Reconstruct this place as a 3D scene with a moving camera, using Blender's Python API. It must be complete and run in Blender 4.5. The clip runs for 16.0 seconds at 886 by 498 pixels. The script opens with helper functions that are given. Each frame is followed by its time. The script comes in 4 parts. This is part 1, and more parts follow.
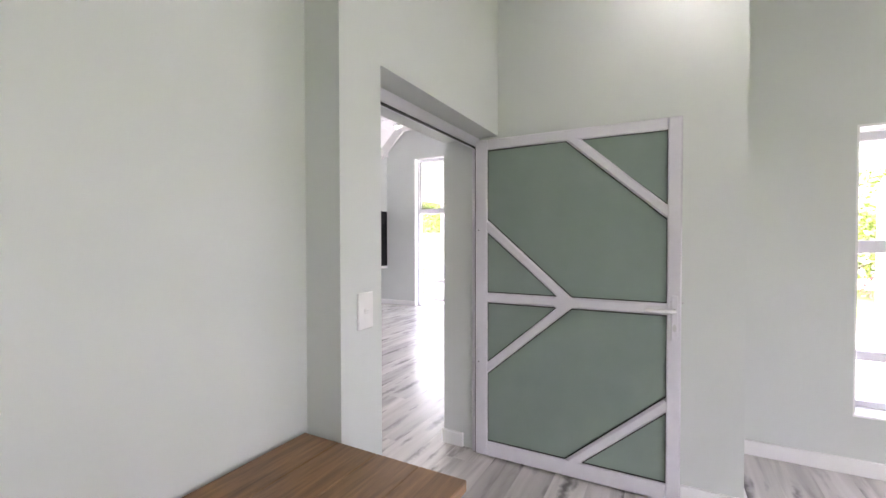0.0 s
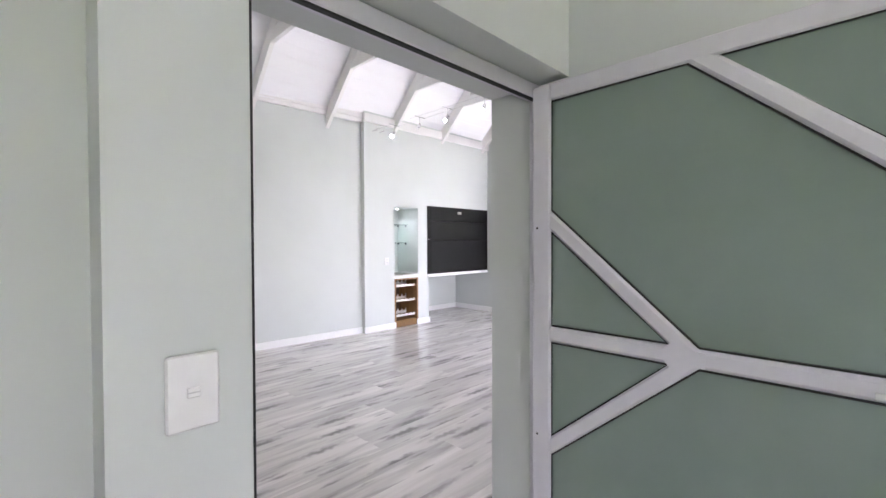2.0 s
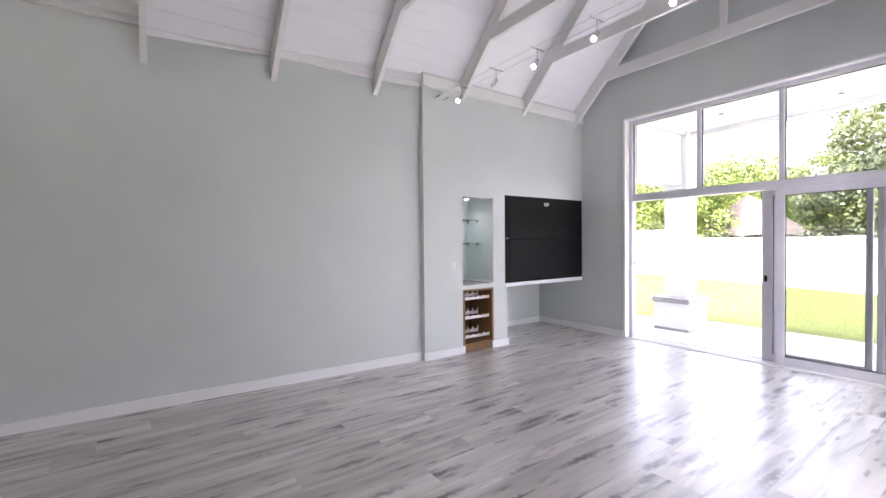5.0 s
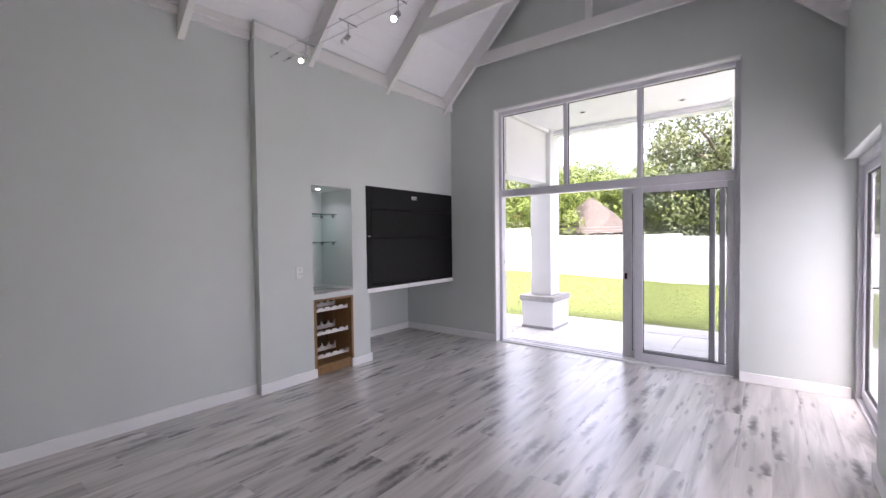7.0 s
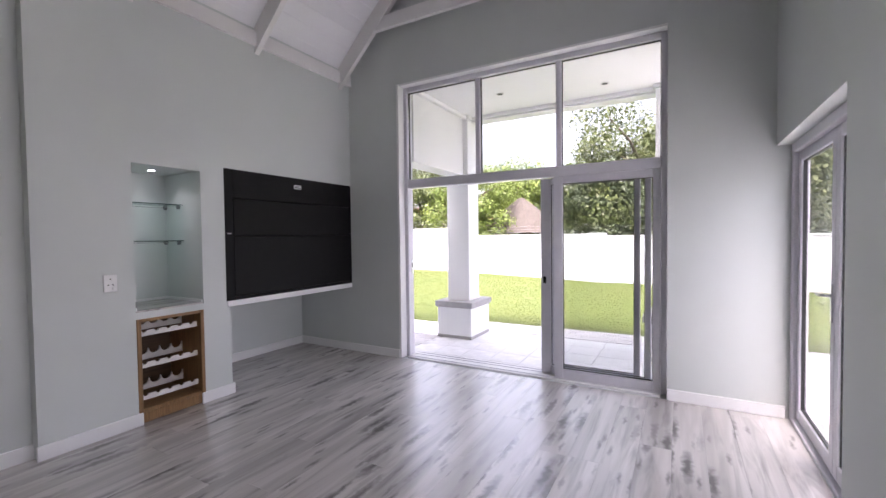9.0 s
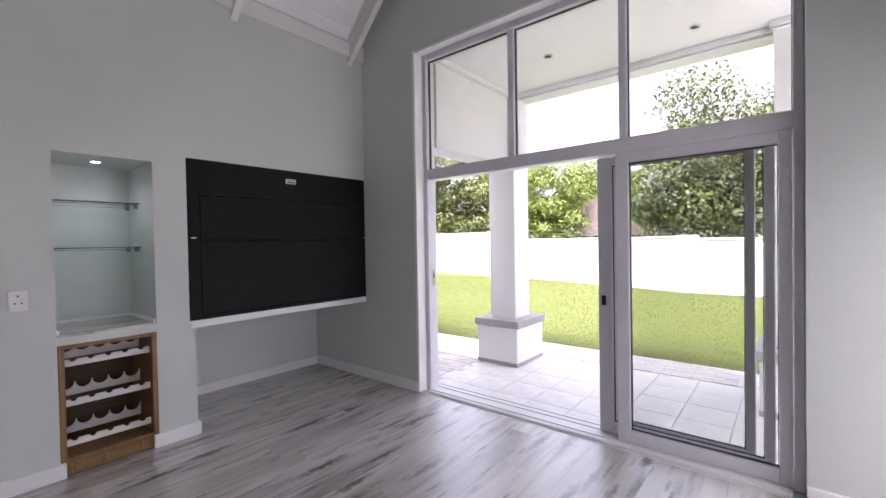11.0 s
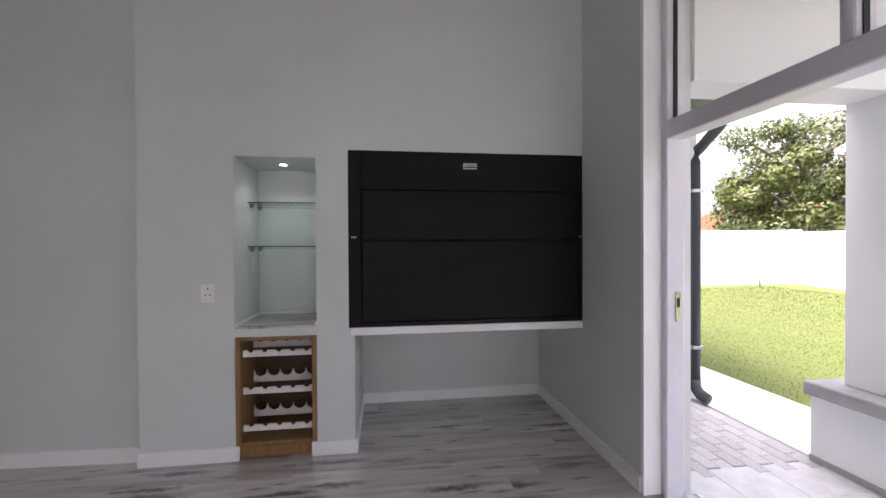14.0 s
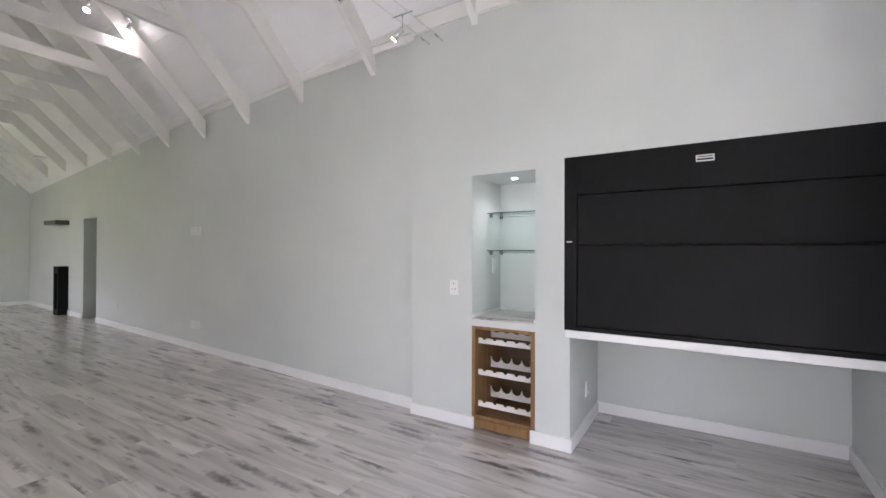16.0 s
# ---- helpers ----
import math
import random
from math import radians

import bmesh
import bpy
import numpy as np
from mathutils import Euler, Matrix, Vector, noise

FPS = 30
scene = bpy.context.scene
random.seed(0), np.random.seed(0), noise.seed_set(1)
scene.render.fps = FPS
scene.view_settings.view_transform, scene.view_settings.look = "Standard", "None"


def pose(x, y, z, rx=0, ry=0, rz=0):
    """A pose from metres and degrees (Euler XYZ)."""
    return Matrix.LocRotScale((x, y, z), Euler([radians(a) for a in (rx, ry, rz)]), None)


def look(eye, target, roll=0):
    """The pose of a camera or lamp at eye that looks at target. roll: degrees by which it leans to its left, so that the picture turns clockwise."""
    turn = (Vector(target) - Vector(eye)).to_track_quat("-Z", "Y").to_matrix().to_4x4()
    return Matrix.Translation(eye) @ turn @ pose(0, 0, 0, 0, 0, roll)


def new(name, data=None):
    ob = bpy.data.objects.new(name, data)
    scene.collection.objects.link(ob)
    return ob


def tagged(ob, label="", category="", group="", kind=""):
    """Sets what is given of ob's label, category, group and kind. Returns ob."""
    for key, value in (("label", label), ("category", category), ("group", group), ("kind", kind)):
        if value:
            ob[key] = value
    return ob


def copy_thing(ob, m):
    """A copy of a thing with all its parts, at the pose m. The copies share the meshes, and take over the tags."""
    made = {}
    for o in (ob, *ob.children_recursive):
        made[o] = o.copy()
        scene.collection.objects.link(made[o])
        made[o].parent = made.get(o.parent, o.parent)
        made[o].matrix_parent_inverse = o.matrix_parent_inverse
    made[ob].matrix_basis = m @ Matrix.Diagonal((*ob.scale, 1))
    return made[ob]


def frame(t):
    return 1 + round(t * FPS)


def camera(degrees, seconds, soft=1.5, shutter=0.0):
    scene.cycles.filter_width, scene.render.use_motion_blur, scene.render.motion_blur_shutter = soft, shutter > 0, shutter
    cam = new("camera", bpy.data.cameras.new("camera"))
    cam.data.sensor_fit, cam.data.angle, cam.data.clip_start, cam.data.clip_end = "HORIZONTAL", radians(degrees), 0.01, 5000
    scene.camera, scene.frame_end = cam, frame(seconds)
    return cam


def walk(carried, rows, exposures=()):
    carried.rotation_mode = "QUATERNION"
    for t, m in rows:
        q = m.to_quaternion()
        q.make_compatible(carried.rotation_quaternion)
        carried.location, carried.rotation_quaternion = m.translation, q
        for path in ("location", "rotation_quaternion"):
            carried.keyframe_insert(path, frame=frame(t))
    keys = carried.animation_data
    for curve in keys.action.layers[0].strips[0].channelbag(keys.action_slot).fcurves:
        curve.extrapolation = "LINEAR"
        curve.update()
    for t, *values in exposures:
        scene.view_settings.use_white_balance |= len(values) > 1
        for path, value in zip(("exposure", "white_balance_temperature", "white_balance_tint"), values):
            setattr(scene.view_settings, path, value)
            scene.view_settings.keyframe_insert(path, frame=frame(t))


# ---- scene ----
cam = camera(92.8, 16.0)
PATH = [
    (0, (-0.404, -0.133, 1.399), (-1.354, 1.627, 1.361), -0.1),
    (0.5, (-0.377, 0.114, 1.402), (-1.348, 1.862, 1.358), -0.2),
    (1, (-0.409, 0.374, 1.4), (-1.488, 2.057, 1.362), -0.2),
    (1.5, (-0.471, 0.64, 1.402), (-1.718, 2.203, 1.367), -0.2),
    (2, (-0.539, 0.872, 1.409), (-1.955, 2.284, 1.378), -0.2),
    (2.5, (-0.712, 1.089, 1.402), (-2.266, 2.348, 1.371), -0.1),
    (3, (-0.885, 1.285, 1.408), (-2.502, 2.462, 1.38), -0.4),
    (3.5, (-1.08, 1.51, 1.42), (-2.743, 2.62, 1.387), -0.5),
    (6, (-2.147, 2.18, 1.452), (-3.674, 3.471, 1.403), -0.7),
    (6.5, (-2.254, 2.385, 1.469), (-3.627, 3.839, 1.41), -0.8),
    (7, (-2.293, 2.581, 1.437), (-3.515, 4.163, 1.384), -0.7),
    (7.5, (-2.388, 2.806, 1.445), (-3.444, 4.503, 1.387), -0.8),
    (8, (-2.405, 3.025, 1.431), (-3.348, 4.788, 1.373), -0.8),
    (10.5, (-2.523, 4.448, 1.403), (-3.689, 6.072, 1.362), -0.8),
    (11, (-2.577, 4.719, 1.402), (-3.848, 6.262, 1.369), -1.0),
    (11.5, (-2.591, 5.05, 1.426), (-4.024, 6.445, 1.39), -0.9),
    (12, (-2.661, 5.331, 1.398), (-4.235, 6.564, 1.37), -0.8),
    (12.5, (-2.751, 5.602, 1.411), (-4.439, 6.675, 1.386), -0.8),
    (13, (-2.804, 5.858, 1.407), (-4.618, 6.701, 1.388), -0.7),
    (13.5, (-2.959, 6.034, 1.4), (-4.877, 6.6, 1.375), -0.5),
    (14, (-3.083, 6.164, 1.409), (-5.064, 6.439, 1.39), -0.3),
    (14.5, (-3.124, 6.343, 1.414), (-5.119, 6.198, 1.403), -0.2),
    (15, (-3.056, 6.461, 1.404), (-5.002, 5.999, 1.406), -0.0),
    (15.5, (-3.008, 6.613, 1.41), (-4.858, 5.853, 1.413), 0.2),
    (16, (-3.032, 6.76, 1.39), (-4.731, 5.706, 1.405), 0.2),
]
walk(cam, [(t, look(eye, target, roll)) for t, eye, target, roll in PATH],
     exposures=[(0, 4.52, 6600, 26), (1.0, 4.42, 6500, 25), (2.0, 4.42, 6400, 24), (3.0, 4.35, 6300, 24), (3.5, 4.25, 6300, 24), (6.0, 3.32, 6450, 27),
                (8.0, 2.88, 6450, 27), (11.0, 2.7, 6550, 27), (12.5, 2.66, 6650, 27), (14.0, 2.58, 6650, 26), (15.0, 3.05, 6600, 24), (16.0, 3.64, 6600, 23)])

# ---- world and sun ----
world = bpy.data.worlds.new("world")
scene.world = world
world.use_nodes = True
wn = world.node_tree
sky = wn.nodes.new("ShaderNodeTexSky")
sky.sky_type, sky.sun_disc = "NISHITA", False
sky.sun_elevation, sky.sun_rotation = radians(66), radians(166)
sky.air_density, sky.dust_density, sky.ozone_density = 1.0, 6.0, 0.6
soften = wn.nodes.new("ShaderNodeHueSaturation")
soften.inputs["Saturation"].default_value = 0.5
wn.links.new(sky.outputs[0], soften.inputs["Color"])
wn.links.new(soften.outputs[0], wn.nodes["Background"].inputs["Color"])
wn.nodes["Background"].inputs["Strength"].default_value = 0.15
sun = new("sun", bpy.data.lights.new("sun", "SUN"))
sun.data.energy, sun.data.angle, sun.data.color = 0.9, radians(12), (1.0, 0.98, 0.95)
sun.matrix_world = look((2, -8, 19), (0, 0, 0))


def spot_lamp(x, y, z, tx, ty, tz, watts, size=70, colour=(1.0, 0.98, 0.95)):
    ob = new("spot_light", bpy.data.lights.new("spot_light", "SPOT"))
    ob.data.energy, ob.data.spot_size, ob.data.spot_blend, ob.data.shadow_soft_size = watts, radians(size), 0.8, 0.03
    ob.data.color = colour
    ob.matrix_world = look((x, y, z), (tx, ty, tz))
    return ob


def sky_lamp(x, y, z, wide, high, watts, facing):
    """An area lamp added in an opening, in place of the sky beyond it."""
    ob = new("sky_fill_light", bpy.data.lights.new("sky_fill_light", "AREA"))
    ob.data.shape, ob.data.size, ob.data.size_y, ob.data.energy = "RECTANGLE", wide, high, watts
    ob.data.color = (0.93, 0.96, 1.0)
    ob.matrix_world = look((x, y, z), (x + facing[0], y + facing[1], z))
    return ob


# hall: lamp added in an unseen opening to brighten the walls
sky_lamp(3.1, -0.5, 1.25, 1.6, 1.9, 0.1, (-1, 0))
# garden doors: fill lamps added outside the glass
sky_lamp(-1.45, 6.82, 1.03, 1.4, 1.95, 2.1, (-1, 0))
sky_lamp(-1.45, 4.8, 1.03, 1.25, 1.95, 1.3, (-1, 0))
# far end: opening out of view, inferred from glare on the floor
sky_lamp(-1.6, -4.6, 1.05, 2.6, 2.0, 0.5, (-1, 0))

# ---- materials ----
class Nodes:
    """A small wrapper round one material's node tree."""

    def __init__(self, name, rough=0.5, metal=0.0):
        self.mat = bpy.data.materials.new(name)
        self.mat.use_nodes = True
        self.tree = self.mat.node_tree
        self.bsdf = self.tree.nodes["Principled BSDF"]
        self.bsdf.inputs["Roughness"].default_value = rough
        self.bsdf.inputs["Metallic"].default_value = metal
        self.where = self.tree.nodes.new("ShaderNodeTexCoord").outputs["Object"]

    def add(self, kind, **ins):
        n = self.tree.nodes.new(kind)
        for k, v in ins.items():
            n.inputs[k.replace("_", " ")].default_value = v
        return n

    def link(self, a, b):
        self.tree.links.new(a, b)

    def scaled(self, sx, sy, sz, shift=None):
        m = self.add("ShaderNodeMapping")
        m.inputs["Scale"].default_value = (sx, sy, sz)
        self.link(self.where, m.inputs["Vector"])
        if shift is not None:
            self.link(shift, m.inputs["Location"])
        return m.outputs[0]

    def noise(self, vec, scale, detail=4.0, rough=0.55, distort=0.0):
        n = self.add("ShaderNodeTexNoise", Scale=scale, Detail=detail, Roughness=rough, Distortion=distort)
        self.link(vec, n.inputs["Vector"])
        return n.outputs["Fac"]

    def ramp(self, fac, stops):
        n = self.tree.nodes.new("ShaderNodeValToRGB")
        e = n.color_ramp.elements
        while len(e) < len(stops):
            e.new(0.5)
        for el, (p, c) in zip(e, stops):
            el.position, el.color = p, (*c, 1)
        self.link(fac, n.inputs["Fac"])
        return n.outputs["Color"]

    def mix(self, fac, a, b, mode="MIX"):
        n = self.tree.nodes.new("ShaderNodeMix")
        n.data_type, n.blend_type = "RGBA", mode
        for value, slot in ((fac, 0), (a, 6), (b, 7)):
            if isinstance(value, (int, float)):
                n.inputs[slot].default_value = value
            elif isinstance(value, tuple):
                n.inputs[slot].default_value = (*value, 1)
            else:
                self.link(value, n.inputs[slot])
        return n.outputs[2]

    def colour(self, c):
        if isinstance(c, tuple):
            self.bsdf.inputs["Base Color"].default_value = (*c, 1)
        else:
            self.link(c, self.bsdf.inputs["Base Color"])
        return self

    def bump(self, fac, strength, distance=0.002):
        b = self.add("ShaderNodeBump", Strength=strength, Distance=distance)
        self.link(fac, b.inputs["Height"])
        self.link(b.outputs[0], self.bsdf.inputs["Normal"])
        return self

    def random(self):
        return self.tree.nodes.new("ShaderNodeObjectInfo").outputs["Random"]


def painted(name, c, rough=0.55, vary=0.04, grain=260, bump=0.08):
    n = Nodes(name, rough)
    big = n.noise(n.where, 0.9, 3)
    dark, light = tuple(v * (1 - vary) for v in c), tuple(min(1, v * (1 + vary)) for v in c)
    n.colour(n.ramp(big, [(0.3, dark), (0.7, light)]))
    return n.bump(n.noise(n.where, grain, 3), bump, 0.0008).mat


def plain(name, c, rough=0.4, metal=0.0, vary=0.03):
    n = Nodes(name, rough, metal)
    f = n.noise(n.where, 14, 4)
    n.colour(n.ramp(f, [(0.3, tuple(v * (1 - vary) for v in c)), (0.7, tuple(min(1, v * (1 + vary)) for v in c))]))
    fine = n.noise(n.where, 120, 2)
    r = n.add("ShaderNodeMapRange", To_Min=rough * 0.85, To_Max=min(1, rough * 1.15))
    n.link(fine, r.inputs["Value"])
    n.link(r.outputs[0], n.bsdf.inputs["Roughness"])
    return n.mat


def make_planks():
    """Grey washed oak: pale boards with long grain, dark cathedral streaks and small checks."""
    n = Nodes("grey_oak_laminate", 0.33)
    rnd = n.random()
    comb = n.add("ShaderNodeCombineXYZ")
    mul = n.add("ShaderNodeMath")
    mul.operation = "MULTIPLY"
    mul.inputs[1].default_value = 37.0
    n.link(rnd, mul.inputs[0])
    for k in ("X", "Y", "Z"):
        n.link(mul.outputs[0], comb.inputs[k])
    shift = comb.outputs[0]
    grain = n.noise(n.scaled(34, 1.6, 20, shift), 1.0, 4, 0.5, 0.5)
    cloud = n.noise(n.scaled(7, 0.55, 6, shift), 1.0, 3, 0.5, 0.5)
    streak = n.noise(n.scaled(10, 1.0, 8, shift), 1.0, 3, 0.55, 0.9)
    wob = n.tree.nodes.new("ShaderNodeTexNoise")
    wob.inputs["Scale"].default_value = 16.0
    n.link(n.where, wob.inputs["Vector"])
    spots = []
    for sx, sy in ((8.5, 1.35), (15.0, 2.9)):
        off = n.tree.nodes.new("ShaderNodeVectorMath")
        off.operation = "MULTIPLY_ADD"
        off.inputs[1].default_value = (0.55, 0.2, 0.0)
        n.link(wob.outputs["Color"], off.inputs[0])
        n.link(n.scaled(sx, sy, 0.0, shift), off.inputs[2])
        cell = n.tree.nodes.new("ShaderNodeTexVoronoi")
        cell.inputs["Scale"].default_value = 1.0
        n.link(off.outputs[0], cell.inputs["Vector"])
        spots.append(cell.outputs["Distance"])
    tone = n.ramp(rnd, [(0.0, (0.49, 0.463, 0.445)), (0.35, (0.60, 0.57, 0.55)), (0.7, (0.54, 0.512, 0.492)), (1.0, (0.66, 0.627, 0.603))])
    g = n.ramp(grain, [(0.3, (0.93, 0.925, 0.92)), (0.5, (1.0, 1.0, 1.0)), (0.72, (1.05, 1.05, 1.05))])
    c = n.mix(1.0, tone, g, "MULTIPLY")
    c = n.mix(1.0, c, n.ramp(cloud, [(0.3, (0.7, 0.69, 0.68)), (0.65, (1.12, 1.12, 1.12))]), "MULTIPLY")
    c = n.mix(n.ramp(streak, [(0.5, (0, 0, 0)), (0.75, (0.65, 0.65, 0.65))]), c, (0.14, 0.128, 0.12))
    c = n.mix(n.ramp(spots[0], [(0.1, (0.92, 0.92, 0.92)), (0.33, (0, 0, 0))]), c, (0.07, 0.062, 0.058))
    c = n.mix(n.ramp(spots[1], [(0.06, (0.75, 0.75, 0.75)), (0.27, (0, 0, 0))]), c, (0.11, 0.1, 0.094))
    n.colour(c)
    n.bsdf.inputs["Coat Weight"].default_value = 1.0
    n.bsdf.inputs["Coat IOR"].default_value = 1.78
    n.bsdf.inputs["Coat Roughness"].default_value = 0.27
    r = n.add("ShaderNodeMapRange", To_Min=0.3, To_Max=0.45)
    n.link(grain, r.inputs["Value"])
    n.link(r.outputs[0], n.bsdf.inputs["Roughness"])
    return n.bump(grain, 0.06, 0.001).mat


def make_wood(name, dark, light, along="y", rough=0.45, rings=22):
    n = Nodes(name, rough)
    sc = {"y": (rings, 1.2, rings), "x": (1.2, rings, rings), "z": (rings, rings, 1.2)}[along]
    grain = n.noise(n.scaled(*sc), 1.0, 6, 0.6, 1.2)
    fine = n.noise(n.scaled(*[v * 5 for v in sc]), 1.0, 3)
    c = n.ramp(grain, [(0.3, dark), (0.5, tuple((a + b) / 2 for a, b in zip(dark, light))), (0.7, light)])
    c = n.mix(0.35, c, n.ramp(fine, [(0.35, dark), (0.6, light)]), "MIX")
    n.colour(c)
    return n.bump(grain, 0.25, 0.001).mat


def make_glass(name, tint=(0.985, 0.99, 0.985)):
    n = Nodes(name, 0.0)
    clear = n.add("ShaderNodeBsdfTransparent")
    clear.inputs["Color"].default_value = (*tint, 1)
    shiny = n.add("ShaderNodeBsdfGlossy", Roughness=0.01)
    edge = n.add("ShaderNodeLayerWeight", Blend=0.5)
    power = n.add("ShaderNodeMath")
    power.operation, power.inputs[1].default_value = "POWER", 5.0
    n.link(edge.outputs["Facing"], power.inputs[0])
    fres = n.add("ShaderNodeMapRange", To_Min=0.035, To_Max=0.9)
    n.link(power.outputs[0], fres.inputs["Value"])
    mix = n.add("ShaderNodeMixShader")
    n.link(fres.outputs[0], mix.inputs[0])
    n.link(clear.outputs[0], mix.inputs[1])
    n.link(shiny.outputs[0], mix.inputs[2])
    n.link(mix.outputs[0], n.tree.nodes["Material Output"].inputs["Surface"])
    return n.mat


def make_glow(name, colour, strength):
    n = Nodes(name, 0.4)
    n.colour(colour)
    n.bsdf.inputs["Emission Color"].default_value = (*colour, 1)
    n.bsdf.inputs["Emission Strength"].default_value = strength
    return n.mat


def make_leaf(name, dark, mid, light):
    n = Nodes(name, 0.5)
    f = n.noise(n.where, 0.9, 4, 0.6)
    fine = n.noise(n.where, 9, 3)
    c = n.ramp(f, [(0.32, dark), (0.5, mid), (0.68, light)])
    c = n.mix(0.5, c, n.ramp(fine, [(0.35, dark), (0.65, light)]))
    n.colour(c)
    n.bsdf.inputs["Subsurface Weight"].default_value = 0.0
    return n.mat


def make_grass():
    n = Nodes("lawn_grass", 0.9)
    big = n.noise(n.where, 0.35, 4)
    mid = n.noise(n.where, 3.0, 5, 0.65)
    fine = n.noise(n.where, 60, 3)
    c = n.ramp(mid, [(0.3, (0.056, 0.09, 0.016)), (0.55, (0.084, 0.115, 0.02)), (0.75, (0.12, 0.135, 0.03))])
    c = n.mix(0.35, c, n.ramp(big, [(0.35, (0.066, 0.102, 0.015)), (0.65, (0.15, 0.145, 0.036))]))
    c = n.mix(0.45, c, n.ramp(fine, [(0.3, (0.066, 0.095, 0.015)), (0.7, (0.115, 0.142, 0.032))]))
    n.colour(c)
    return n.bump(fine, 0.3, 0.015).mat


def make_pieces(name, stops, rough=0.7, fine_scale=60, bump=0.2):
    n = Nodes(name, rough)
    f = n.noise(n.where, fine_scale, 4)
    big = n.noise(n.where, 2.5, 4)
    c = n.ramp(n.random(), stops)
    c = n.mix(1.0, c, n.ramp(f, [(0.3, (0.86, 0.86, 0.86)), (0.7, (1.1, 1.1, 1.1))]), "MULTIPLY")
    c = n.mix(1.0, c, n.ramp(big, [(0.3, (0.9, 0.9, 0.9)), (0.7, (1.06, 1.06, 1.06))]), "MULTIPLY")
    n.colour(c)
    return n.bump(f, bump, 0.002).mat


WALL = painted("pale_grey_green_paint", (0.602, 0.633, 0.617))
CEIL = painted("white_ceiling_paint", (0.82, 0.82, 0.84), 0.5, 0.02, 90, 0.05)
BEAM = painted("white_timber_paint", (0.78, 0.77, 0.76), 0.45, 0.03, 60, 0.12)
TRIM = painted("white_trim_paint", (0.82, 0.82, 0.82), 0.35, 0.02, 80, 0.03)
PLASTER = painted("white_exterior_plaster", (0.80, 0.80, 0.80), 0.8, 0.03, 120, 0.2)
BOUNDARY = painted("white_boundary_paint", (0.60, 0.62, 0.65), 0.85, 0.04, 90, 0.3)
ALU = plain("powder_coated_aluminium", (0.66, 0.65, 0.70), 0.32)
GASKET = plain("black_rubber", (0.015, 0.015, 0.015), 0.6)
PLASTIC = plain("white_plastic", (0.82, 0.82, 0.82), 0.25)
STEEL = plain("brushed_steel", (0.55, 0.55, 0.56), 0.3, 1.0)
DARKSTEEL = plain("dull_steel", (0.2, 0.2, 0.21), 0.5, 0.7)
CHROME = plain("chrome", (0.75, 0.75, 0.77), 0.12, 1.0)
BLACK = plain("black_coated_steel", (0.0065, 0.0062, 0.0065), 0.6, 0.0, 0.15)
BLACK.node_tree.nodes["Principled BSDF"].inputs["Specular IOR Level"].default_value = 0.18
# near-black that paints in the shade of gaps and far rooms
SHADEBLACK = plain("shade_black", (0.004, 0.004, 0.004), 0.8)
SILVER = plain("silver_badge", (0.7, 0.7, 0.7), 0.35, 0.6)
GLASSEDGE = plain("glass_edge", (0.03, 0.07, 0.06), 0.1)
PLANK = make_planks()
OAK = make_wood("stained_oak", (0.11, 0.055, 0.022), (0.30, 0.165, 0.07), "y", 0.45, 16)
RACKWOOD = make_wood("rack_oak", (0.15, 0.075, 0.026), (0.32, 0.18, 0.07), "z", 0.5, 26)
RACKBACK = make_wood("rack_back_oak", (0.06, 0.032, 0.015), (0.12, 0.07, 0.033), "y", 0.6, 22)
RACKWHITE = painted("rack_white_paint", (0.72, 0.70, 0.67), 0.5, 0.04, 70, 0.1)
GLASS = make_glass("window_glass", (0.955, 0.96, 0.955))
SHELFGLASS = make_glass("shelf_glass", (0.85, 0.95, 0.92))
GRASS = make_grass()
TILE = make_pieces("light_grey_patio_tile", [(0.0, (0.72, 0.71, 0.705)), (0.5, (0.75, 0.74, 0.735)), (1.0, (0.78, 0.77, 0.77))], 0.5, 7, 0.06)
PAVER = make_pieces("grey_concrete_paver", [(0.0, (0.54, 0.52, 0.51)), (0.5, (0.62, 0.6, 0.59)), (1.0, (0.67, 0.65, 0.64))], 0.85, 50)
STONE = plain("grey_stone_cap", (0.38, 0.37, 0.37), 0.7, 0.0, 0.1)
PIPE = plain("charcoal_gutter_paint", (0.05, 0.055, 0.065), 0.4)
LEAF_A = make_leaf("leaf_deep_green", (0.022, 0.04, 0.012), (0.065, 0.095, 0.024), (0.19, 0.215, 0.05))
LEAF_B = make_leaf("leaf_yellow_green", (0.05, 0.085, 0.012), (0.13, 0.2, 0.03), (0.26, 0.32, 0.06))
LEAF_C = make_leaf("leaf_blue_green", (0.025, 0.042, 0.02), (0.06, 0.088, 0.04), (0.13, 0.165, 0.07))
LEAF_D = make_leaf("leaf_pink_bloom", (0.3, 0.06, 0.08), (0.55, 0.2, 0.24), (0.7, 0.4, 0.4))
BARK = make_wood("bark", (0.07, 0.055, 0.04), (0.22, 0.18, 0.14), "z", 0.9, 12)
THATCH = make_wood("weathered_thatch", (0.05, 0.043, 0.037), (0.12, 0.1, 0.085), "z", 0.95, 14)
ROOFTILE = make_pieces("terracotta_roof_tile", [(0.0, (0.35, 0.13, 0.07)), (1.0, (0.5, 0.22, 0.13))], 0.8, 30)
LAMPGLOW = make_glow("lamp_glow", (1.0, 0.97, 0.9), 9)
NICHEGLOW = make_glow("niche_lamp_glow", (0.95, 1.0, 1.0), 4)


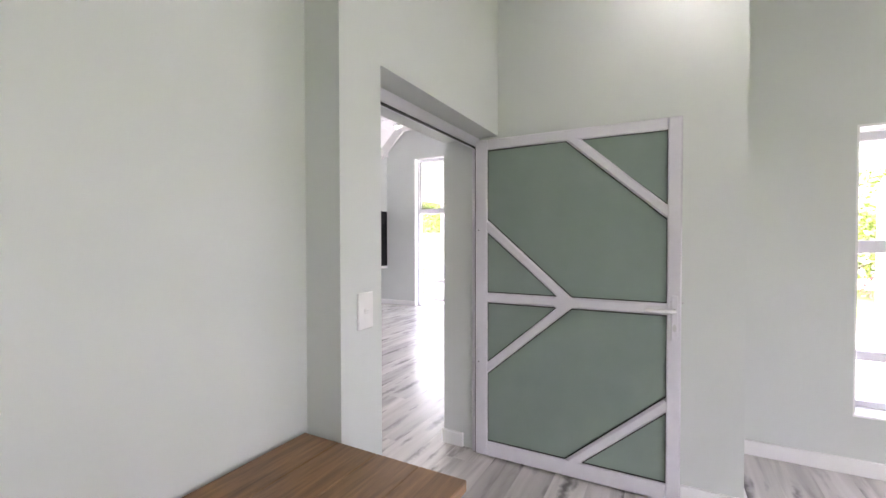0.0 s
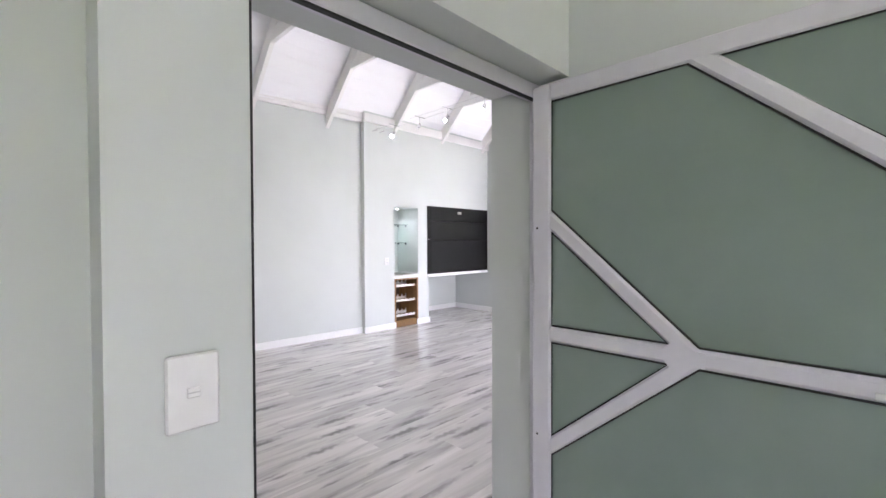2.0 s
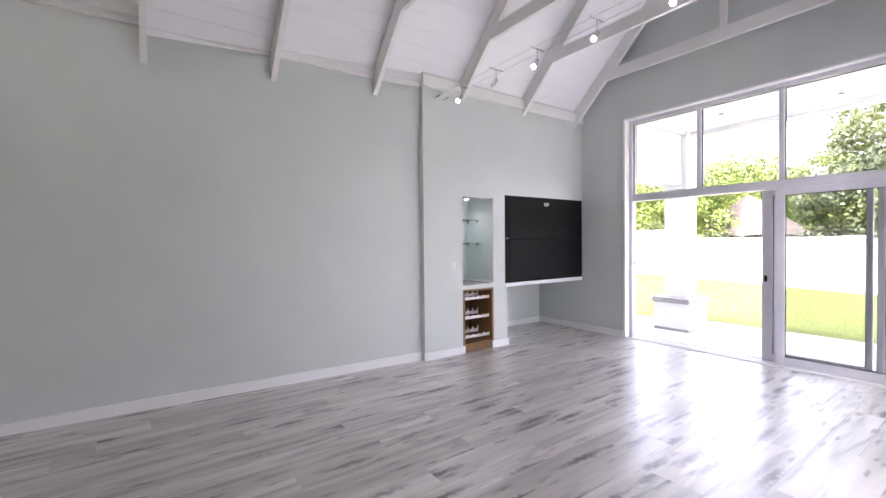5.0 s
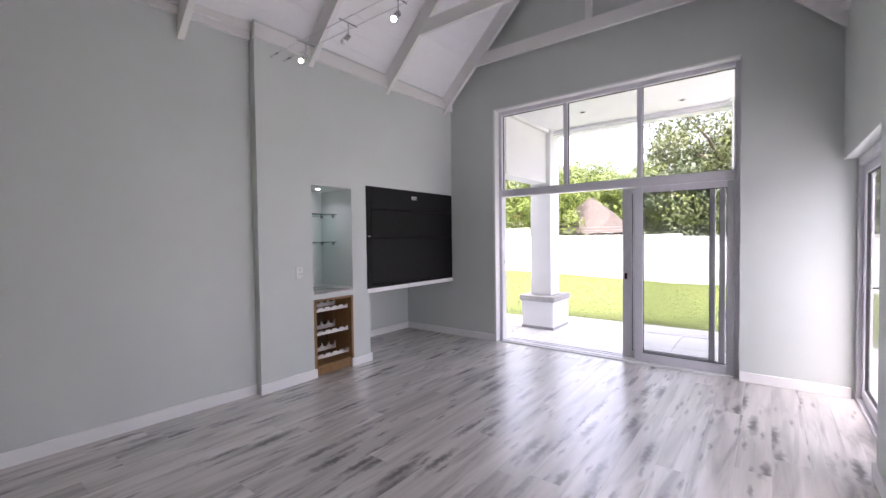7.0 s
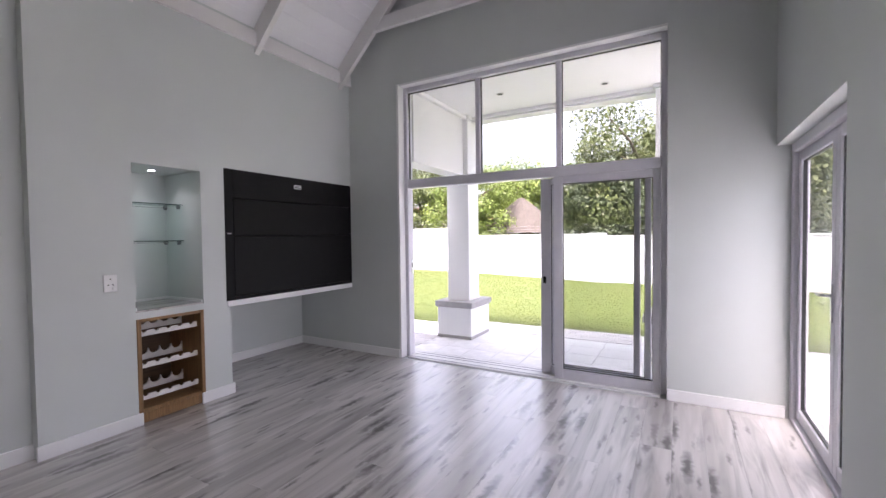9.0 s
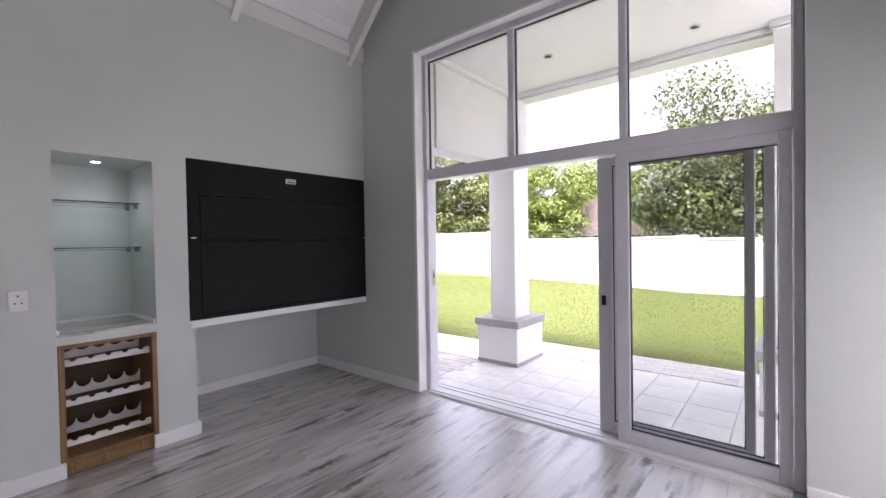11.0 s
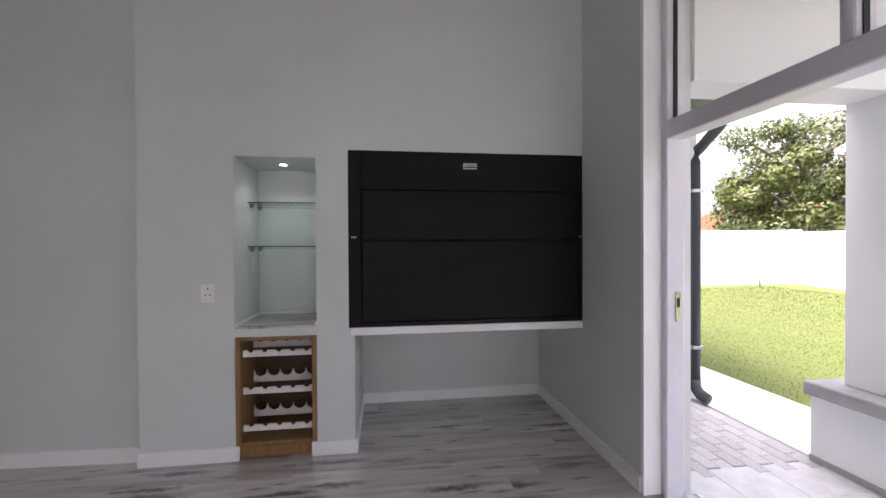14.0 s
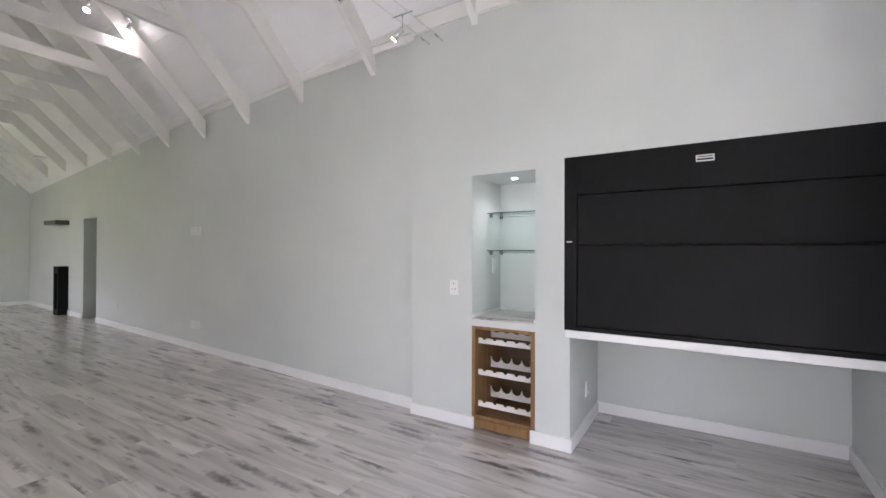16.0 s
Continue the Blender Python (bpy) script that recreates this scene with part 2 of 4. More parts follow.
def make_frosted():
    n = Nodes("frosted_green_glass", 0.1)
    f = n.noise(n.where, 3, 3)
    n.colour(n.ramp(f, [(0.3, (0.215, 0.28, 0.248)), (0.7, (0.24, 0.305, 0.272))]))
    n.bsdf.inputs["Coat Weight"].default_value = 0.5
    n.bsdf.inputs["Coat Roughness"].default_value = 0.04
    return n.mat


FROST = make_frosted()


# ---- mesh helpers ----
def add_box(bm, a, b, bevel=0.0):
    lo = [min(p, q) for p, q in zip(a, b)]
    hi = [max(p, q) for p, q in zip(a, b)]
    made = bmesh.ops.create_cube(bm, size=1.0)["verts"]
    for v in made:
        v.co = Vector([lo[i] + (v.co[i] + 0.5) * (hi[i] - lo[i]) for i in range(3)])
    if bevel:
        edges = list({e for v in made for e in v.link_edges})
        bmesh.ops.bevel(bm, geom=edges, offset=bevel, segments=1, profile=0.5, affect="EDGES")


def add_prism(bm, outline, lo, hi, axis="y"):
    """A polygon in the two other axes, pushed from lo to hi along the axis."""
    def at(p, d):
        return {"x": (d, p[0], p[1]), "y": (p[0], d, p[1]), "z": (p[0], p[1], d)}[axis]
    low = [bm.verts.new(at(p, lo)) for p in outline]
    high = [bm.verts.new(at(p, hi)) for p in outline]
    bm.faces.new(low)
    bm.faces.new(high[::-1])
    k = len(outline)
    for i in range(k):
        bm.faces.new((low[i], high[i], high[(i + 1) % k], low[(i + 1) % k]))
    bmesh.ops.recalc_face_normals(bm, faces=bm.faces[:])


def add_tube(bm, points, radius, sides=8, end=None):
    """A round tube along a line of points; end is the radius at the last point."""
    rings = []
    n = len(points)
    pts = [Vector(p) for p in points]
    for i, p in enumerate(pts):
        d = (pts[min(i + 1, n - 1)] - pts[max(i - 1, 0)]).normalized()
        side = d.cross(Vector((0, 0, 1)))
        if side.length < 0.05:
            side = d.cross(Vector((1, 0, 0)))
        side.normalize()
        up = side.cross(d)
        r = radius if end is None else radius + (end - radius) * i / max(1, n - 1)
        rings.append([bm.verts.new(p + r * (math.cos(a) * side + math.sin(a) * up)) for a in [2 * math.pi * k / sides for k in range(sides)]])
    for r0, r1 in zip(rings, rings[1:]):
        for k in range(sides):
            bm.faces.new((r0[k], r0[(k + 1) % sides], r1[(k + 1) % sides], r1[k]))
    bm.faces.new(rings[0][::-1])
    bm.faces.new(rings[-1])


def add_bar(bm, p, q, width, lo, hi, axis="y", bevel=0.0):
    """A flat bar between two points of a plane, lying from lo to hi across it."""
    d = Vector((q[0] - p[0], q[1] - p[1])).normalized()
    s = Vector((-d.y, d.x)) * width / 2
    add_prism(bm, [(p[0] + s.x, p[1] + s.y), (q[0] + s.x, q[1] + s.y), (q[0] - s.x, q[1] - s.y), (p[0] - s.x, p[1] - s.y)], lo, hi, axis)


def finish(name, bm, mat, parent=None, smooth=False):
    me = bpy.data.meshes.new(name)
    bmesh.ops.recalc_face_normals(bm, faces=bm.faces[:])
    bm.to_mesh(me)
    bm.free()
    me.materials.append(mat)
    if smooth:
        me.shade_smooth()
    ob = new(name, me)
    if parent is not None:
        ob.parent = parent
    return ob


def boxes(name, mat, items, parent=None, bevel=0.0):
    bm = bmesh.new()
    for a, b in items:
        add_box(bm, a, b, bevel)
    return finish(name, bm, mat, parent)


def prism(name, mat, outline, lo, hi, axis="y", parent=None):
    bm = bmesh.new()
    add_prism(bm, outline, lo, hi, axis)
    return finish(name, bm, mat, parent)


def tubes(name, mat, lines, radius, parent=None, sides=8):
    bm = bmesh.new()
    for pts in lines:
        add_tube(bm, pts, radius, sides)
    return finish(name, bm, mat, parent, True)


def thing(name, label, category, at=(0, 0, 0), group="", kind=""):
    ob = new(name)
    ob.location = at
    ob.empty_display_size = 0.1
    return tagged(ob, label, category, group, kind)


def structure(ob, label=""):
    return tagged(ob, label, "", "", "structure")


# ---- the room: plan ----
XL, XR, YN, YS = -6.0, -1.785, 7.6, -8.2      # braai wall face, garden wall face, gable wall, far wall
XM = (-6.06 + XR) / 2                        # ridge line
EAVE, SLOPE = 3.38, 1.0                      # ceiling height at the walls, rise per metre
RIDGE = EAVE + SLOPE * (XM + 6.06)


def long_x(y):
    """The face of the long wall beyond the step."""
    return -6.085 - 0.048 * (4.61 - y)


# long wall, with the doorway near its far end
bm = bmesh.new()
for y0, y1, z0 in ((-3.33, 4.61, 0), (-4.08, -3.33, 2.05), (-8.4, -4.08, 0)):
    add_prism(bm, [(long_x(y0), y0), (long_x(y1), y1), (long_x(y1) - 0.3, y1), (long_x(y0) - 0.3, y0)], z0, 3.7, "z")
structure(finish("wall_west", bm, WALL), "long pale grey-green plastered wall")
# braai wall: niche, wine rack and wood store are left open in it
structure(boxes("wall_braai", WALL, [
    ((-6.9, 4.61, 0), (XL, 5.19, 3.7)),
    ((-6.9, 5.19, 1.997), (XL, 5.71, 3.7)),
    ((-6.9, 5.71, 0), (XL, 5.96, 3.7)),
    ((-6.9, 5.96, 2.055), (XL, 7.6, 3.7)),
    ((-7.1, 4.61, 0), (-6.9, 7.6, 3.7)),
    ((-6.55, 5.19, 0.81), (XL, 5.71, 0.862)),
    ((-6.9, 5.19, 0), (-6.55, 5.71, 1.997)),
    ((-6.9, 5.96, 0.80), (-6.05, 7.6, 2.055)),
    ((-6.05, 5.96, 0.80), (-6.003, 7.6, 0.845)),
]), "pale grey-green plastered wall with niches")
structure(boxes("ledge", TRIM, [((-6.06, 5.93, 0.797), (-5.992, 7.598, 0.85))], None, 0.004), "white ledge under the black shutter")
# gable wall with the tall glazed opening
WX0, WX1, WZ = -5.28, -2.515, 3.17
bm = bmesh.new()
for a, b in (((-7.1, YN, -0.1), (WX0, 7.9, 3.3)), ((WX1, YN, -0.1), (-1.69, 7.9, 3.3)), ((WX0, YN, WZ), (WX1, 7.9, 3.3)), ((WX0, YN, -0.3), (WX1, 7.9, -0.012))):
    add_box(bm, a, b)
add_prism(bm, [(-7.1, 3.3), (-1.39, 3.3), (-1.39, 3.5), (XM, RIDGE + 0.3), (-6.6, 3.5), (-7.1, 3.5)], YN, 7.9)
structure(finish("wall_north", bm, WALL), "pale grey-green gable wall")
structure(boxes("window_reveal", TRIM, [((WX0 - 0.002, 7.59, 0.0), (WX0 + 0.028, 7.7, WZ)), ((WX0, 7.602, WZ - 0.02), (WX1, 7.7, WZ + 0.002))], None, 0.003), "white painted window reveal")
# garden wall of the room, with doors
structure(boxes("wall_east", WALL, [
    ((XR, 6.05, 2.07), (-1.39, 7.6, 3.7)),
    ((XR, 5.5, 0), (-1.39, 6.05, 3.7)),
    ((XR, 4.1, 2.07), (-1.39, 5.5, 3.7)),
    ((XR, 2.44, 0), (-1.39, 4.1, 3.7)),
    ((XR, 1.19, 2.075), (-1.39, 2.44, 3.7)),
    ((XR, 0.96, 0), (-1.39, 1.19, 3.7)),
    ((XR, -3.2, 0), (-1.55, 0.96, 3.7)),
    ((XR, -6.0, 2.1), (-1.55, -3.2, 3.7)),
    ((XR, -8.4, 0), (-1.55, -6.0, 3.7)),
]), "pale grey-green wall with door openings")
structure(prism("wall_south", WALL, [(-7.2, -0.1), (-1.39, -0.1), (-1.39, 3.5), (XM, RIDGE + 0.3), (-6.9, 3.5), (-7.2, 3.5)], YS - 0.3, YS), "pale grey-green end wall")
structure(boxes("passage_walls", WALL, [((-7.9, -4.33, 0), (-7.7, -3.13, 2.6)), ((-7.7, -3.31, 0), (-6.7, -3.13, 2.6)), ((-7.7, -4.28, 0), (-6.7, -4.1, 2.6)), ((-7.9, -4.33, 2.6), (-6.7, -3.13, 2.7))]), "dim passage beyond the doorway")

# sloping boarded ceiling
bm = bmesh.new()
BOARD = 0.118
STEP_Y, STEP_Z = 1.9, 0.13                   # the older part of the roof sits higher
count = int((XM + 6.75) / BOARD) + 1
for y0, y1, up in ((YS - 0.2, STEP_Y, STEP_Z), (STEP_Y, 7.7, 0.0)):
    for i in range(count):
        for side in (0, 1):
            a, b = XM - BOARD * i, XM - BOARD * (i + 1) + 0.003
            za, zb = RIDGE + up - SLOPE * BOARD * i, RIDGE + up - SLOPE * (BOARD * (i + 1) - 0.003)
            if side:
                a, b = 2 * XM - a, 2 * XM - b
                if b > -1.56:
                    continue
            add_prism(bm, [(a, za), (b, zb), (b, zb + 0.03), (a, za + 0.03)], y0, y1)
    for side, reach in ((1, 2.9), (-1, 2.34)):
        add_prism(bm, [(XM, RIDGE + up + 0.02), (XM - side * reach, RIDGE + up + 0.02 - reach), (XM - side * reach, RIDGE + up + 0.2 - reach), (XM, RIDGE + up + 0.2)], y0, y1 if y1 < 3 else 8.1)
structure(finish("ceiling", bm, CEIL), "white painted boarded ceiling under the roof slope")
bm = bmesh.new()
for y0, y1, steps in ((YS, 1.9, ((0.035, 3.29, 3.34), (0.08, 3.34, 3.5))), (1.95, 4.61, ((0.035, 3.27, 3.33), (0.06, 3.33, 3.43)))):
    for inset, z0, z1 in steps:
        add_prism(bm, [(long_x(y0) - 0.01, y0), (long_x(y1) - 0.01, y1), (long_x(y1) + inset, y1), (long_x(y0) + inset, y0)], z0, z1, "z")
add_box(bm, (-6.01, 4.6, 3.27), (-5.965, 7.6, 3.4))
add_box(bm, (XR - 0.04, YS, 3.27), (XR + 0.01, 7.6, 3.42))
structure(finish("cornice", bm, BEAM), "white timber cornice along the eaves")

# roof trusses
RAFTERS = [7.44, 6.3, 5.21, 4.05, 2.97, 1.92, 0.88, -0.1, -1.05, -2.1, -3.15, -4.2, -5.25, -6.3, -7.4]


def truss(y):
    root = thing("roof_truss", "white painted timber roof truss with collar tie", "truss", (XM, y, 3.15), "roof trusses")
    w = 0.026
    half = 2.32
    for s in (1, -1):
        bm = bmesh.new()
        low = 3.145 - 3.15
        add_prism(bm, [(-s * half, low - 0.19), (0, low + 2.13), (0, low + 2.37), (-s * half, low + 0.05)], -w, w)
        finish("rafter", bm, BEAM, root)
    reach = 0.61 - 0.015
    boxes("collar_tie", BEAM, [((-(2.13 - reach) - 0.03, -w + 0.003, reach), (2.13 - reach + 0.03, w - 0.003, reach + 0.145))], root)
    boxes("king_post", BEAM, [((-0.035, -w + 0.006, reach + 0.145), (0.035, w - 0.006, 2.16))], root)
    return root


first = truss(RAFTERS[0])
for y in RAFTERS[1:]:
    copy_thing(first, pose(XM, y, 3.15))

# skirting
bm = bmesh.new()
T, HB = 0.018, 0.095
def skirt(bm, a, b):
    add_box(bm, (a[0], a[1], 0.0), (b[0], b[1], HB), 0.004)
for y0, y1 in ((-3.33, 4.61), (-8.2, -4.08)):
    add_prism(bm, [(long_x(y0) - 0.002, y0), (long_x(y1) - 0.002, y1), (long_x(y1) + T, y1), (long_x(y0) + T, y0)], 0, HB, "z")
skirt(bm, (XL - 0.002, 4.60), (XL + T, 5.215))
skirt(bm, (XL - 0.002, 5.675), (XL + T, 5.96 + T))
skirt(bm, (-6.85, 5.958), (XL, 5.96 + T))
skirt(bm, (-6.902, 5.96), (-6.9 + T, 7.6))
skirt(bm, (-6.9, 7.602), (WX0, 7.6 - T))
skirt(bm, (WX1, 7.602), (-1.72, 7.6 - T))
skirt(bm, (XR + 0.002, 5.5), (XR - T, 6.05))
skirt(bm, (XR + 0.002, 2.44), (XR - T, 4.1))
skirt(bm, (XR + 0.002, -3.2), (XR - T, 1.19))
skirt(bm, (XR + 0.002, -8.2), (XR - T, -6.0))
skirt(bm, (-1.79, 2.442), (-1.635, 2.44 - T))
skirt(bm, (-6.8, YS - 0.002), (XR, YS + T))
skirt(bm, (-1.39, 2.442), (-0.07, 2.44 - T))
skirt(bm, (-0.072, 2.43), (-0.07 + T, 3.23))
skirt(bm, (-0.07, 3.232), (3.0, 3.23 - T))
skirt(bm, (-7.7, -4.1), (-6.5, -4.1 + T))
structure(finish("baseboard", bm, TRIM), "white painted skirting board")

# far fireplace
fp = thing("fireplace", "dark built-in fireplace with black hood in far corner", "fireplace", (-6.47, -5.6, 0))
boxes("firebox", BLACK, [((-0.1, 0.3, 0), (0.1, 0.58, 0.12)), ((-0.1, 0.52, 0.12), (0.1, 0.58, 1.05)), ((-0.1, 0.3, 0.12), (0.1, 0.36, 1.05)), ((-0.1, 0.36, 0.9), (0.1, 0.52, 1.05)), ((-0.1, 0.36, 0.12), (-0.06, 0.52, 0.9))], fp, 0.006)
boxes("mantel", PIPE, [((-0.1, -0.1, 1.96), (0.16, 0.6, 2.05))], fp, 0.006)

# ---- tall glazed doors to the patio ----
glz = thing("sliding_door", "grey-white aluminium sliding glass doors standing open", "door", (0, 7.75, 0))
glz["kind"] = "structure"
bm = bmesh.new()
Y0, Y1 = -0.05, 0.06
for a, b in (((WX0, 0), (WX0 + 0.07, WZ)), ((WX1 - 0.05, 0), (WX1, WZ)), ((WX0 + 0.07, WZ - 0.07), (WX1 - 0.05, WZ)), ((WX0 + 0.07, 1.985), (WX1 - 0.05, 2.085))):
    add_box(bm, (a[0], Y0, a[1]), (b[0], Y1, b[1]), 0.006)
for x in (-4.31, -3.45):
    add_box(bm, (x - 0.026, Y0 + 0.01, 2.085), (x + 0.026, Y1 - 0.01, WZ - 0.07), 0.006)
finish("frame", bm, ALU, glz)
boxes("sill", TRIM, [((WX0 + 0.07, Y0 - 0.05, -0.012), (WX1 - 0.05, Y1 + 0.1, 0.009))], glz, 0.003)
boxes("track", ALU, [((WX0 + 0.07, y, 0.009), (WX1 - 0.05, y + 0.006, 0.015)) for y in (-0.06, 0.05, 0.12)], glz)
tops = [(WX0 + 0.07, -4.336), (-4.284, -3.476), (-3.424, WX1 - 0.05)]
for a, b in tops:
    p = boxes("pane", GLASS, [((a, 0.0, 2.085), (b, 0.006, WZ - 0.07))], glz)
    p.visible_shadow = False
    bm = bmesh.new()
    for u, v in (((a, 2.089), (b, 2.089)), ((a, WZ - 0.074), (b, WZ - 0.074)), ((a + 0.004, 2.09), (a + 0.004, WZ - 0.07)), ((b - 0.004, 2.09), (b - 0.004, WZ - 0.07))):
        add_bar(bm, u, v, 0.004, -0.012, 0.012)
    finish("gasket", bm, GASKET, glz)


def glazed_leaf(parent, name, x0, x1, z0, z1, y, deep, stile, rail, foot, far_stile=0):
    """A glazed leaf with stiles and rails in the plane y, one pane and its gasket."""
    far_stile = far_stile or stile
    leaf = new(name)
    leaf.parent = parent
    bm = bmesh.new()
    add_box(bm, (x0, y, z0), (x0 + stile, y + deep, z1), 0.005)
    add_box(bm, (x1 - far_stile, y, z0), (x1, y + deep, z1), 0.005)
    add_box(bm, (x0 + stile, y + 0.002, z0), (x1 - far_stile, y + deep - 0.002, z0 + foot), 0.005)
    add_box(bm, (x0 + stile, y + 0.002, z1 - rail), (x1 - far_stile, y + deep - 0.002, z1), 0.005)
    finish("frame", bm, ALU, leaf)
    g = boxes("pane", GLASS, [((x0 + stile, y + deep / 2 - 0.003, z0 + foot), (x1 - far_stile, y + deep / 2 + 0.003, z1 - rail))], leaf)
    g.visible_shadow = False
    bm = bmesh.new()
    a, b, c, d = x0 + stile, x1 - far_stile, z0 + foot, z1 - rail
    for u, v in (((a, c + 0.004), (b, c + 0.004)), ((a, d - 0.004), (b, d - 0.004)), ((a + 0.004, c), (a + 0.004, d)), ((b - 0.004, c), (b - 0.004, d))):
        add_bar(bm, u, v, 0.004, y + 0.012, y + deep - 0.012)
    finish("gasket", bm, GASKET, leaf)
    return leaf


glazed_leaf(glz, "fixed_leaf", -3.5, WX1 - 0.052, 0.012, 1.985, -0.045, 0.05, 0.085, 0.07, 0.09, 0.06)
la = glazed_leaf(glz, "sliding_leaf", -3.65, -2.645, 0.018, 1.98, 0.03, 0.04, 0.1, 0.06, 0.08, 0.05)
glazed_leaf(glz, "sliding_leaf", -3.575, -2.74, 0.018, 1.98, 0.1, 0.04, 0.09, 0.06, 0.08, 0.05)
boxes("lock", BLACK, [((-3.625, 0.018, 0.93), (-3.595, 0.03, 1.0))], la, 0.004)
tubes("handle", ALU, [[(-3.62, 0.03, 1.03), (-3.62, 0.005, 1.05), (-3.62, 0.005, 1.22), (-3.62, 0.03, 1.24)]], 0.007, la)
boxes("strike_plate", CHROME, [((WX0 + 0.07, 0.0, 0.98), (WX0 + 0.078, 0.03, 1.14))], glz, 0.002)
boxes("strike_slot", BLACK, [((WX0 + 0.078, 0.008, 1.06), (WX0 + 0.081, 0.022, 1.11))], glz)


# garden doors in the east wall
def garden_door(y0, y1, meet, label):
    root = thing("glass_door", label, "door", (-1.65, y0, 0), "garden doors")
    root.rotation_euler = (0, 0, radians(90))
    root["kind"] = "structure"
    w = y1 - y0
    bm = bmesh.new()
    for a, b in (((0, 0), (0.06, 2.07)), ((w - 0.06, 0), (w, 2.07)), ((0.06, 2.0), (w - 0.06, 2.07)), ((0.06, -0.005), (w - 0.06, 0.03))):
        add_box(bm, (a[0], -0.05, a[1]), (b[0], 0.045, b[1]), 0.006)
    finish("frame", bm, ALU, root)
    m = meet - y0
    for a, b in ((0.063, m - 0.002), (m + 0.002, w - 0.063)):
        lf = glazed_leaf(root, "leaf", a, b, 0.034, 1.997, -0.035, 0.05, 0.07, 0.07, 0.09)
    boxes("handle_plate", CHROME, [((m + 0.02, 0.015, 0.9), (m + 0.05, 0.024, 1.12))], lf, 0.003)
    tubes("handle", CHROME, [[(m + 0.035, 0.02, 1.05), (m + 0.035, 0.06, 1.05), (m + 0.15, 0.062, 1.045)]], 0.009, lf)
    return root


garden_door(6.05, 7.6, 6.68, "aluminium glazed double door to the garden")
garden_door(4.1, 5.5, 4.8, "aluminium glazed double door to the garden")

# ---- entrance hall ----
HZ = 2.98
structure(boxes("wall_hall", WALL, [
    ((-1.8, -2.6, 0), (-1.552, -2.4, 3.2)),
    ((-1.39, 2.44, 0), (-0.07, 2.9, 3.2)),
    ((-0.3, 2.9, 0), (-0.07, 3.55, 3.2)),
    ((-0.07, 3.23, 0), (0.56, 3.55, 3.2)),
    ((0.56, 3.23, 0), (1.95, 3.55, 0.35)),
    ((0.56, 3.23, 2.08), (1.95, 3.55, 3.2)),
    ((1.95, 3.23, 0), (3.2, 3.55, 3.2)),
    # unseen east side; its opening is added to let light into the hall
    ((3.0, -2.4, 0), (3.2, -1.4, 3.2)),
    ((3.0, 0.3, 0), (3.2, 3.23, 3.2)),
    ((3.0, -1.4, 0), (3.2, 0.3, 0.3)),
    ((3.0, -1.4, 2.2), (3.2, 0.3, 3.2)),
    ((-1.55, -2.6, 0), (3.2, -2.4, 3.2)),
]), "pale grey-green entrance hall walls")
structure(boxes("ceiling_hall", CEIL, [((-1.6, -2.5, HZ), (3.1, 3.4, HZ + 0.1))]), "flat white hall ceiling")
structure(boxes("cornice_hall", TRIM, [((-1.392, 2.38, 2.94), (-0.07, 2.442, 2.982)), ((-0.07, 3.17, 2.94), (3.0, 3.232, 2.982)), ((-0.072, 2.38, 2.94), (-0.01, 3.23, 2.982)), ((-1.392, 0.96, 2.94), (-1.33, 2.44, 2.982)), ((-1.552, -2.4, 2.94), (-1.49, 0.96, 2.982))], None, 0.012), "white hall cornice")
win = thing("hall_window", "white aluminium window with a deep sill", "window", (0.56, 3.36, 0.35))
win["kind"] = "structure"
boxes("sill", TRIM, [((0, -0.135, -0.004), (1.39, 0.19, 0.012))], win, 0.004)
boxes("reveal", TRIM, [((-0.002, -0.128, 0.012), (0.012, 0.04, 1.73)), ((0.012, -0.128, 1.716), (1.39, 0.04, 1.732))], win)
bm = bmesh.new()
for a, b in (((0.012, 0.30), (0.06, 1.716)), ((0.06, 1.66), (1.39, 1.716)), ((0.06, 0.30), (1.39, 0.36)), ((0.06, 0.97), (1.39, 1.05)), ((1.33, 0.36), (1.39, 1.66)), ((0.66, 0.36), (0.72, 1.66)), ((0.012, 0.012), (1.39, 0.05)), ((0.012, 0.05), (0.05, 0.30))):
    add_box(bm, (a[0], 0.04, a[1]), (b[0], 0.1, b[1]), 0.005)
finish("frame", bm, ALU, win)
for x0, x1 in ((0.06, 0.66), (0.72, 1.33)):
    for z0, z1 in ((0.36, 0.97), (1.05, 1.66)):
        p = boxes("pane", GLASS, [((x0, 0.066, z0), (x1, 0.072, z1))], win)
        p.visible_shadow = False
p = boxes("pane", GLASS, [((0.05, 0.066, 0.05), (1.39, 0.072, 0.3))], win)
p.visible_shadow = False

# door frame in the thick wall
fr = thing("door_frame", "grey-white aluminium door frame with black seals", "door frame", (-1.58, 1.815, 0))
fr["kind"] = "structure"
bm = bmesh.new()
for y in (-0.627, 0.598):
    add_box(bm, (-0.05 if y < 0 else 0.02, y, 0), (0.06, y + 0.05 if y < 0 else y + 0.03, 2.072), 0.004)
add_box(bm, (0.01, -0.577, 2.01), (0.06, 0.628, 2.072), 0.005)
finish("frame", bm, ALU, fr)
boxes("seal", GASKET, [((0.04, -0.577, 2.003), (0.056, 0.598, 2.01)), ((0.04, -0.577, 0), (0.056, -0.569, 2.003)), ((0.044, 0.5925, 0), (0.058, 0.598, 2.0))], fr)

